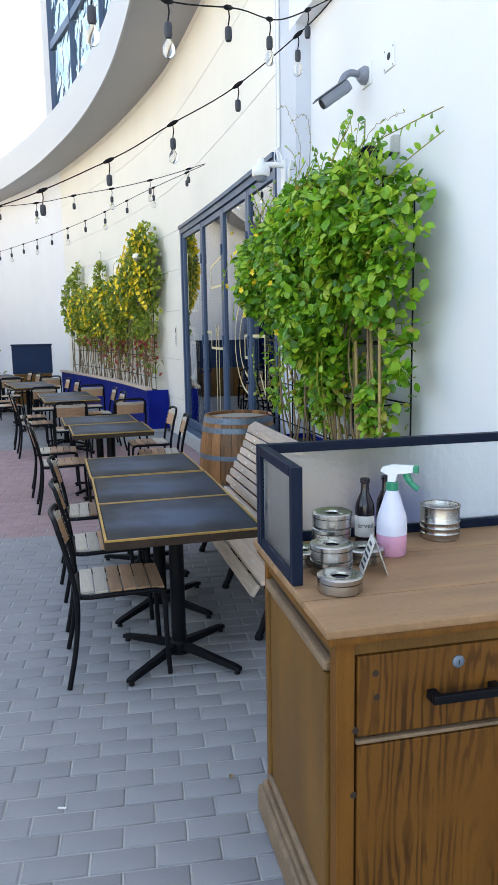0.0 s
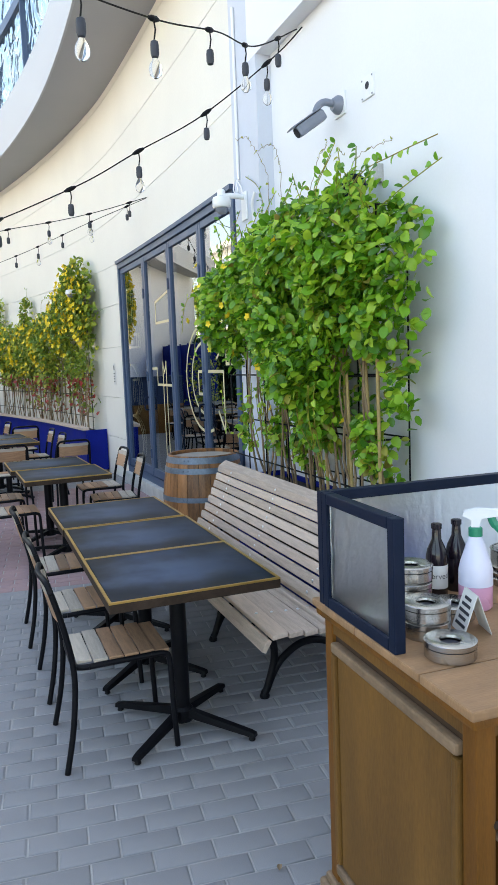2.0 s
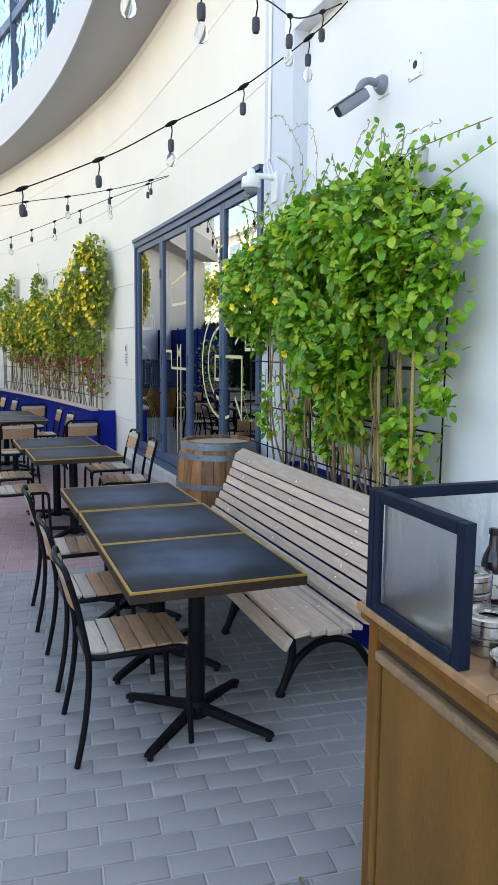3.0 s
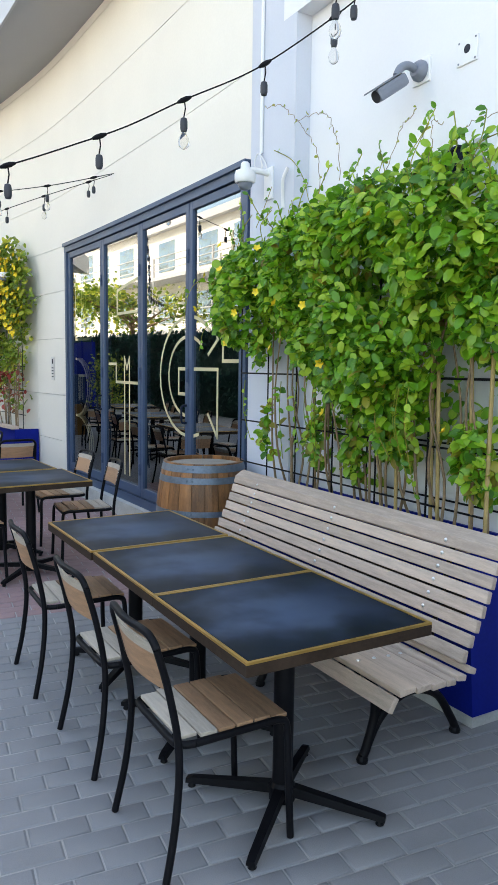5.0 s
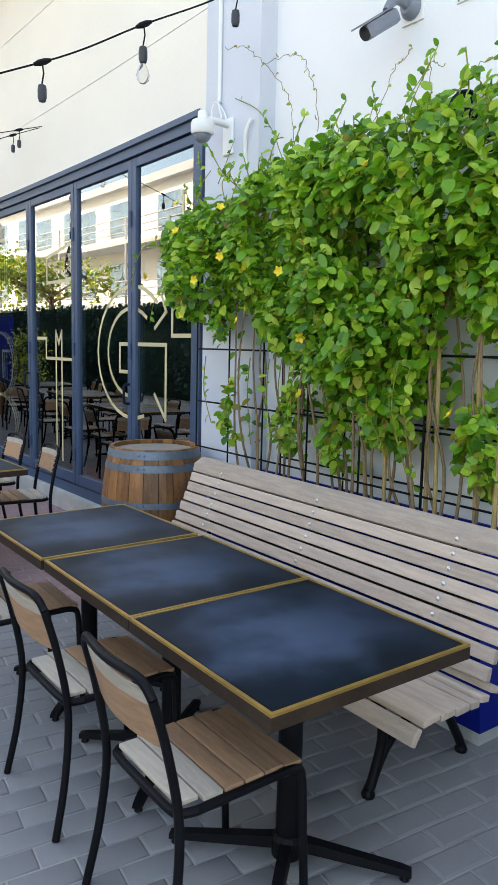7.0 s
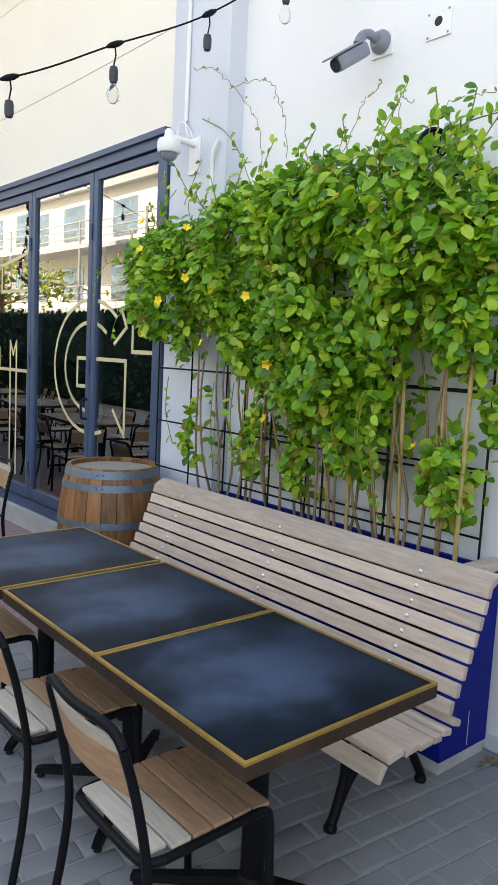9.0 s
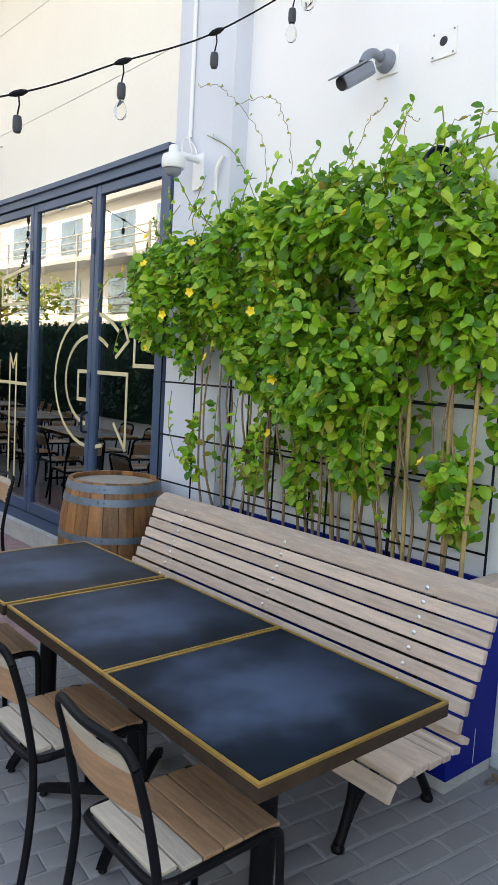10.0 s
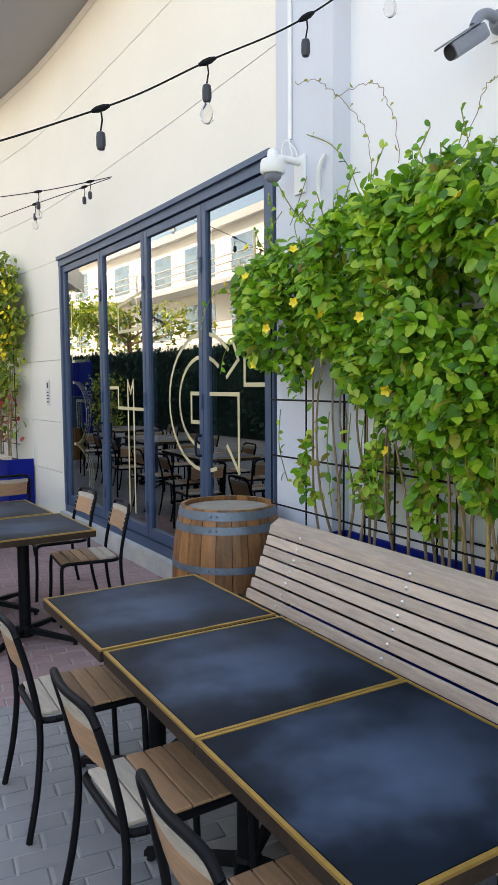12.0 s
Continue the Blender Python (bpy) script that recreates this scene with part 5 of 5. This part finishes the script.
# ---- barrel ----
def barrel():
    b = empty("barrel", (1.575, 6.35, 0))
    tagged(b, "old oak wine barrel with blue-grey steel hoops", "barrel")
    H = 0.945

    def rad(z):
        t = (z - H / 2) / (H / 2)
        return 0.352 - 0.058 * t * t

    n = 22
    for k in range(n):
        a0, a1 = 2 * math.pi * k / n + 0.006, 2 * math.pi * (k + 1) / n - 0.006
        vs, fs = [], []
        zs = [H * i / 8 for i in range(9)]
        for z in zs:
            for a, d in ((a0, 0), ((a0 + a1) / 2, 0.002), (a1, 0), (a1, -0.022), (a0, -0.022)):
                r = rad(z) + d
                vs.append((r * math.cos(a), r * math.sin(a), z))
        for i in range(8):
            for j in range(5):
                fs.append((5 * i + j, 5 * i + (j + 1) % 5, 5 * i + 5 + (j + 1) % 5, 5 * i + 5 + j))
        fs += [(0, 4, 3, 2, 1), (40, 41, 42, 43, 44)]
        part("stave", Geo().add(vs, fs), M_BARREL, b)
    part("head", Geo().lathe([(rad(H) - 0.024, H - 0.04), (rad(H) - 0.024, H - 0.028)], 28), M_BARRELTOP, b, "grey weathered barrel head")
    for z0, z1 in ((0.885, 0.935), (0.805, 0.85), (0.575, 0.615), (0.33, 0.37), (0.095, 0.14), (0.01, 0.06)):
        hp = part("hoop", Geo().lathe([(rad(z0) - 0.003, z0), (rad(z0) + 0.004, z0), (rad(z1) + 0.004, z1), (rad(z1) - 0.003, z1)], 40, cap=False), M_HOOP, b, "blue-grey steel hoop", smooth=True)
        zz = (z0 + z1) / 2
        r = rad(zz) + 0.003
        for a in (222, 229):
            part("rivet", Geo().lathe([(0.009, 0), (0.007, 0.004), (0.002, 0.005)], 8, Matrix.Translation((r * math.cos(radians(a)), r * math.sin(radians(a)), zz)) @ pose(0, 0, 0, 0, 0, a) @ pose(0, 0, 0, 0, 90, 0)), M_HOOP, hp)
    part("bung", Geo().lathe([(0.026, 0), (0.024, 0.006), (0.02, 0.008)], 16, pose(0, 0, 0, 0, 0, 252) @ Matrix.Translation((rad(0.42) - 0.001, 0, 0.44)) @ pose(0, 0, 0, 0, 90, 0)), M_INK, b)


barrel()

# ---- second planter and flowering climbers along the facade ----
P2 = steps(12.15, 18.9, 0.45)
pl2 = empty("planter", (0, 0, 0))
tagged(pl2, "long low royal blue planter with timber rim", "planter")
part("front_panel", curved(P2, -0.36, -0.34, 0.05, 0.70), M_BLUE, pl2)
part("end_panel", Geo().box(facade_at(12.15) - 0.339, facade_at(12.15) - 0.02, 12.152, 12.17, 0.05, 0.70), M_BLUE, pl2)
part("plinth", curved(P2[:-1], -0.33, -0.06, 0.0, 0.049), M_KERB, pl2)
part("rim", curved(P2, -0.40, -0.30, 0.701, 0.745), M_SLAT, pl2)
part("soil", curved([12.2] + P2[1:-1], -0.33, -0.05, 0.3, 0.66), M_SOIL, pl2)
tr2 = empty("trellis", (0, 0, 0.66))
tagged(tr2, "black rod trellis in the long planter", "trellis")
for z in (0.9, 1.25, 1.6):
    line = [(facade_at(y) - 0.2, y, z - 0.66) for y in P2[:-1]]
    part("cross_rod", Geo().tube(line, 0.006, 5), M_BLACK, tr2)
for y in steps(12.25, 18.4, 0.6):
    part("upright", Geo().tube([(facade_at(y) - 0.2, y, 0), (facade_at(y) - 0.2, y, 1.7)], 0.006, 5), M_BLACK, tr2)
BL2 = [(12.35, 2.6, 0.28, 0.6, 0.32, 0.6), (12.75, 2.82, 0.55, 0.62, 0.38, 1.6), (13.4, 2.5, 0.7, 0.62, 0.36, 1.5), (14.6, 2.2, 0.9, 0.55, 0.36, 1.9), (15.9, 2.1, 0.9, 0.55, 0.36, 1.9), (17.2, 2.1, 0.9, 0.55, 0.36, 1.7), (18.3, 2.3, 0.45, 0.75, 0.3, 0.9),
       (13.0, 1.75, 0.7, 0.35, 0.26, 0.7), (14.8, 1.6, 0.9, 0.28, 0.26, 0.7), (16.8, 1.55, 1.2, 0.28, 0.26, 0.7), (16.1, 2.75, 0.16, 0.6, 0.2, 0.35), (17.9, 2.8, 0.14, 0.5, 0.2, 0.2), (13.0, 1.25, 0.7, 0.35, 0.14, 0.25), (15.2, 1.15, 1.3, 0.3, 0.14, 0.25)]
q2 = random.Random(31)
ST2 = []
for i in range(70):
    y = 12.3 + i * 0.088
    x = facade_at(y) - 0.19
    ST2.append([(x + q2.uniform(-0.07, 0.05), y, 0.65), (x + q2.uniform(-0.08, 0.05), y + q2.uniform(-0.06, 0.06), 1.2), (x, y + q2.uniform(-0.1, 0.1), 1.9)])
FL2 = []
for i in range(480):
    b = q2.choice(BL2[:6])
    a, rr = q2.uniform(0, 6.28), math.sqrt(q2.random())
    FL2.append((b[0] + b[2] * rr * math.cos(a), b[1] + b[3] * rr * math.sin(a), 0.08 + b[4] * (0.3 + 0.75 * math.sqrt(1 - rr * rr))))
SP2 = [[(1.2, 15.6, 2.6), (1.2, 15.3, 3.0), (1.3, 14.9, 3.05), (1.4, 14.4, 3.2), (1.5, 13.8, 3.35)], [(0.9, 17.0, 2.5), (1.0, 16.6, 2.9), (1.0, 16.2, 3.3)]]
vine("flowering_climber", "yellow-flowered green climber with reddening lower leaves", BL2, 12000, 0.085, 8, [M_LEAF2], ST2, FL2, 0.10, facade_at, red=0.5, sprays=SP2, bloom=0.043)
# round lamps fixed on the facade beside the climber
for y, z in ((12.35, 2.86),):
    gl = empty("dome_camera", (facade_at(y) - 0.40, y, z))
    tagged(gl, "small white dome camera on the facade", "camera")
    part("housing", Geo().lathe([(0.03, 0.07), (0.075, 0.06), (0.085, 0.0), (0.07, -0.01)], 20), M_WHITEPL, gl, smooth=True)
    part("dome", Geo().lathe([(0.062, -0.0102), (0.055, -0.04), (0.02, -0.062)], 20), M_GREYPL, gl, smooth=True)
    part("arm", Geo().tube([(0.0, 0, 0.05), (0.40, 0, 0.06)], 0.022, 8), M_WHITEPL, gl)
notice = solid("notice", Geo().box(facade_at(11.6) - 0.008, facade_at(11.6) - 0.002, 11.52, 11.66, 1.42, 1.74), M_PAPER, "white paper notice with a black mark on the wall", "notice")
g = Geo().box(facade_at(11.6) - 0.0105, facade_at(11.6) - 0.009, 11.56, 11.62, 1.64, 1.71)
for k in range(4):
    g.box(facade_at(11.6) - 0.0105, facade_at(11.6) - 0.009, 11.545, 11.635, 1.46 + k * 0.04, 1.475 + k * 0.04)
mark = new("printing", g.mesh("printing", M_INK))
mark.parent = notice

# ---- wall cameras, boxes and conduits ----
cc = empty("bullet_camera", (WX, 4.67, 3.243))
tagged(cc, "grey bullet security camera on a white wall plate", "camera")
part("plate", Geo().box(-0.012, 0, -0.066, 0.066, -0.066, 0.066, c=0.003), M_WHITEPL, cc, "white square plate")
part("base", Geo().lathe([(0.055, 0), (0.055, 0.02), (0.035, 0.05)], 20, pose(-0.012, 0, 0, 0, -90, 0)), M_GREYPL, cc, smooth=True)
part("arm", Geo().tube(bend([(-0.05, 0, 0), (-0.11, 0, 0.01), (-0.15, 0.01, -0.01), (-0.17, 0.015, -0.05)], 4), 0.022, 10), M_GREYPL, cc, smooth=True)
aim = Vector((-0.9, 0.10, -0.62)).normalized()
cm = look((-0.10, 0.01, -0.045), Vector((-0.10, 0.01, -0.045)) + aim)
part("housing", Geo().box(-0.035, 0.035, -0.035, 0.034, -0.235, -0.02, cm, 0.02), M_GREYPL, cc)
part("sunshield", Geo().box(-0.041, 0.041, 0.035, 0.043, -0.27, -0.03, cm, 0.004), M_GREYPL, cc)
part("lens", Geo().lathe([(0.032, 0), (0.032, 0.003), (0.012, 0.004)], 16, cm @ pose(0, 0, -0.2351, 180, 0, 0)), M_INK, cc)
bp = empty("junction_plate", (WX, 4.343, 3.235))
tagged(bp, "white square blanking plate with a cable hole", "plate")
part("plate", Geo().box(-0.01, 0, -0.068, 0.068, -0.062, 0.062, c=0.003), M_WHITEPL, bp)
part("hole", Geo().lathe([(0.022, 0), (0.018, 0.003)], 14, pose(-0.0102, 0, 0.01, 0, -90, 0)), M_INK, bp)
for y, z in ((-0.055, 0.05), (0.055, 0.05), (0.055, -0.05), (-0.055, -0.05)):
    part("screw", Geo().lathe([(0.006, 0), (0.004, 0.003)], 8, pose(-0.0102, y, z, 0, -90, 0)), M_GREYPL, bp)
fl = empty("floodlight", (WX, 4.22, 2.645))
tagged(fl, "black round spotlight on a small wall box", "spotlight")
part("box", Geo().box(-0.04, 0, -0.026, 0.026, 0.03, 0.13, c=0.006), M_KERB, fl, "beige connection box")
part("arm", Geo().tube([(-0.03, 0, 0.03), (-0.16, 0, 0.0)], 0.012, 8), M_NAVY, fl)
part("head", Geo().lathe([(0.045, 0), (0.066, 0.03), (0.068, 0.075), (0.06, 0.08), (0.055, 0.06)], 24, look((-0.16, 0, 0.0), (-0.6, -0.45, -0.12)) @ pose(0, 0, 0, 180, 0, 0)), M_NAVY, fl, smooth=True)
dc = empty("dome_camera", (WX - 0.12, 6.05, 2.93))
tagged(dc, "white dome security camera on a pilaster bracket", "camera")
part("plate", Geo().box(-0.016, 0, -0.055, 0.055, -0.12, 0.10, c=0.006), M_WHITEPL, dc)
part("arm", Geo().tube(bend([(-0.015, 0, 0.06), (-0.10, 0, 0.065), (-0.19, 0, 0.06)], 4), 0.022, 10), M_WHITEPL, dc, smooth=True)
part("housing", Geo().lathe([(0.02, 0.11), (0.03, 0.10), (0.034, 0.06), (0.066, 0.048), (0.073, 0.028), (0.073, -0.02), (0.064, -0.032)], 24, Matrix.Translation((-0.20, 0, 0))), M_WHITEPL, dc, smooth=True)
part("dome", Geo().lathe([(0.052, -0.0325), (0.048, -0.055), (0.03, -0.074), (0.008, -0.08)], 20, Matrix.Translation((-0.20, 0, 0))), M_GREYPL, dc, "smoked dome", smooth=True)
cb = empty("cable_conduit", (WX - 0.12, 6.15, 3.1))
tagged(cb, "white conduit with looped cable on the pilaster", "conduit")
part("pipe", Geo().tube([(-0.014, 0, 0.05), (-0.014, 0, 1.35)], 0.013, 8), M_WHITEPL, cb)
part("cable", Geo().tube(bend([(-0.02, 0, 0.06), (-0.05, -0.05, 0.0), (-0.04, -0.06, -0.06), (-0.03, 0.0, -0.08), (-0.04, 0.05, -0.02), (-0.03, 0.02, 0.05), (-0.02, -0.06, -0.02), (-0.015, -0.08, -0.07)], 5), 0.005, 6), M_WHITEPL, cb)
solid("cable_conduit", Geo().tube(bend([(WX - 0.125, 5.86, 2.72), (WX - 0.13, 5.86, 2.80), (WX - 0.15, 5.83, 2.9), (WX - 0.14, 5.79, 2.97)], 5), 0.012, 8), M_WHITEPL, "bent white conduit end on the pilaster", "conduit")
solid("drain_pipe", Geo().tube([(WX - 0.022, -5, 0.10), (WX - 0.022, 3.7, 0.10)], 0.016, 8), M_GREYWALL, "thin grey pipe along the wall's foot", "pipe")


# ---- festoon lights ----
bulb_profile = [(0.010, -0.075), (0.014, -0.085), (0.026, -0.105), (0.031, -0.128), (0.026, -0.150), (0.012, -0.163), (0.002, -0.166)]
ME_BULB = Geo().lathe(bulb_profile, 14).mesh("bulb", M_CLEAR, True)
ME_SOCKET = Geo().lathe([(0.006, 0.0), (0.017, -0.006), (0.020, -0.022), (0.020, -0.058), (0.015, -0.074), (0.010, -0.076)], 12).mesh("socket", M_SOCKET, True)


def festoon(pts, spacing, first, seed, bulbs="101101", drop=0.09):
    """A sagging cable with hanging sockets, some with a clear bulb."""
    line = bend(pts, 12)
    f = empty("string_lights", tuple(line[0]))
    tagged(f, "dark festoon cable with hanging clear bulbs", "string lights", "festoon strings")
    inv = -line[0]
    part("cable", Geo().tube([p + inv for p in line], 0.0042, 6), M_BLACK, f)
    s, nxt, k = 0.0, first, 0
    for a, b in zip(line, line[1:]):
        L = (b - a).length
        while s + L >= nxt:
            p = a.lerp(b, (nxt - s) / L) + inv
            d = (b - a).normalized()
            part("clip", Geo().tube([p - d * 0.04, p - d * 0.015, p + d * 0.015, p + d * 0.04], [0.007, 0.014, 0.014, 0.007], 8), M_BLACK, f)
            part("drop_cord", Geo().tube([p, p + Vector((0.006, 0, -drop * 0.5)), p + Vector((0.0, 0.006, -drop))], 0.004, 6), M_BLACK, f)
            so = part("socket", ME_SOCKET, None, f)
            so.location = p + Vector((0, 0.006, -drop))
            if bulbs[k % len(bulbs)] == "1":
                bu = part("bulb", ME_BULB, None, so, "clear glass bulb")
            nxt += spacing
            k += 1
        s += L


festoon([(1.93, 4.94, 3.80), (1.75, 5.0, 3.62), (1.30, 5.13, 3.27), (0.89, 5.25, 3.05), (0.45, 5.40, 2.822), (-0.4, 5.6, 2.51), (-1.6, 6.0, 2.36), (-4.5, 7.0, 2.75)], 0.50, 0.32, 1, "10100")
festoon([(1.93, 5.02, 3.82), (1.48, 4.66, 3.52), (1.11, 4.26, 3.39), (0.71, 3.92, 3.25), (0.2, 3.5, 3.14), (-0.6, 2.9, 3.06), (-2.5, 1.4, 3.1)], 0.50, 0.30, 2, "0101101")
festoon([(facade_at(9.3) - 0.02, 9.3, 3.70), (1.26, 9.5, 3.52), (0.5, 9.8, 3.40), (-0.75, 10.3, 3.28), (-4.5, 12, 3.4)], 0.5, 0.22, 3, "011010")
festoon([(facade_at(9.35) - 0.02, 9.36, 3.70), (1.3, 10.2, 3.52), (0.6, 11.6, 3.35), (-0.3, 13.6, 3.25), (-1.6, 16.5, 3.25), (-4, 21, 3.5)], 0.62, 0.3, 4, "010101")

def dry_leaf(x, y, s, rz):
    d = empty("dry_leaf", (x, y, 0.002), rz)
    tagged(d, "curled dry brown leaf on the paving", "leaf", "fallen leaves")
    part("blade", Geo().leaf(Vector((0, 0, 0.004)), Vector((1, 0, 0.12)), Vector((0, 0, 1)), s, 0.6, 0.2), M_STEM, d, smooth="open")


for x, y, s, rz in ((1.93, 3.70, 0.06, 20), (1.97, 3.66, 0.05, 140), (1.90, 3.73, 0.045, 250), (0.62, 2.62, 0.03, 60)):
    dry_leaf(x, y, s, rz)
butt = solid("cigarette_butt", Geo().tube([(-0.01, 2.63, 0.004), (0.018, 2.622, 0.004)], 0.004, 8), M_PAPER, "flattened white cigarette butt on the paving", "butt")

# ---- far end: blue service stand and a shrub ----
ks = empty("service_stand", (-1.05, 17.9, 0))
tagged(ks, "navy service stand on a timber base", "stand")
part("base", Geo().box(0.02, 0.88, 0, 0.5, 0, 0.72, c=0.01), M_OAKSIDE, ks, "brown timber base")
part("back_board", Geo().box(0, 0.9, 0.05, 0.45, 0.721, 1.38, c=0.012), M_STAND, ks)
part("lid", Geo().box(-0.02, 0.92, 0.02, 0.48, 1.381, 1.41, c=0.006), M_STAND, ks)
sh = empty("potted_shrub", (-1.75, 18.6, 0))
tagged(sh, "small dark shrub in a pot by the far wall", "shrub")
part("pot", Geo().lathe([(0.16, 0), (0.22, 0.4), (0.23, 0.42), (0.20, 0.42)], 18), M_NAVY, sh, smooth=True)
part("trunk", Geo().tube([(0, 0, 0.4), (0.02, 0, 0.8), (0, 0, 1.2)], [0.03, 0.02, 0.01], 6), M_STEM, sh)
q3 = random.Random(5)
cr = Geo()
for i in range(500):
    t = q3.choice((0.8, 1.2, 1.65))
    cr.leaf(Vector((q3.gauss(0, 0.17), q3.gauss(0, 0.17), t + q3.gauss(0, 0.11))), Vector((q3.gauss(0, 1), q3.gauss(0, 1), q3.gauss(0, 1))), Vector((-1, -1, 1)), q3.uniform(0.05, 0.1))
part("crown", cr, M_LEAF2, sh, smooth="open")

# ---- paving blocks: the nearest as pieces, the rest joined ----
PL, PW, GAP = 0.213, 0.107, 0.007
LAY = Matrix.Translation((-0.5, 6.25, 0)) @ pose(0, 0, 0, 0, 0, -6.0) @ Matrix.Translation((0.5, -6.25, 0))


def block(x0, y0, tall, h):
    """Eight corners and five faces of one chamfered block."""
    a, b, c, d = x0 + GAP / 2, x0 + PL - GAP / 2, y0 + GAP / 2, y0 + PW - GAP / 2
    k = 0.008
    vs = [(a, c, -0.018), (b, c, -0.018), (b, d, -0.018), (a, d, -0.018), (a, c, h - 0.004), (b, c, h - 0.004), (b, d, h - 0.004), (a, d, h - 0.004),
          (a + k, c + k, h), (b - k, c + k, h), (b - k, d - k, h), (a + k, d - k, h)]
    fs = [(0, 1, 5, 4), (1, 2, 6, 5), (2, 3, 7, 6), (3, 0, 4, 7), (4, 5, 9, 8), (5, 6, 10, 9), (6, 7, 11, 10), (7, 4, 8, 11), (8, 9, 10, 11)]
    return vs, fs


far_grey, far_red = Geo(), Geo()
vs, fs = block(0, 0, 0, 0.0)
ME_BLOCK = Geo().add(vs, fs).mesh("paving_block", M_PAVER, "open")
pv = random.Random(3)
near = 0
row = 0
y = -1.6
while y < 21.4:
    x = -6.0 + (PL / 2 if row % 2 else 0)
    while x < WX + 1.6:
        h = pv.uniform(-0.0022, 0.0006)
        red = 6.25 < y < 11.0
        spot = LAY @ Vector((x, y, 0))
        if spot.x > WX + 0.05 or spot.x < -4.4:
            x += PL
            continue
        if -0.30 < spot.x < 0.80 and 2.0 < spot.y < 4.75 and near < 300 and not red:
            near += 1
            ob = new("paving_block", ME_BLOCK)
            ob.parent = pavement
            ob.matrix_basis = LAY @ Matrix.Translation((x, y, h))
        else:
            vs, fs = block(x, y, 0, h)
            vs = [LAY @ Vector(c) for c in vs]
            (far_red if red else far_grey).add(vs, fs)
        x += PL
    y += PW
    row += 1
tagged(part("far_blocks", far_grey, M_PAVER_J, pavement, "grey blocks"), kind="stuff")
tagged(part("red_blocks", far_red, M_RED_J, pavement, "faded red blocks"), kind="stuff")
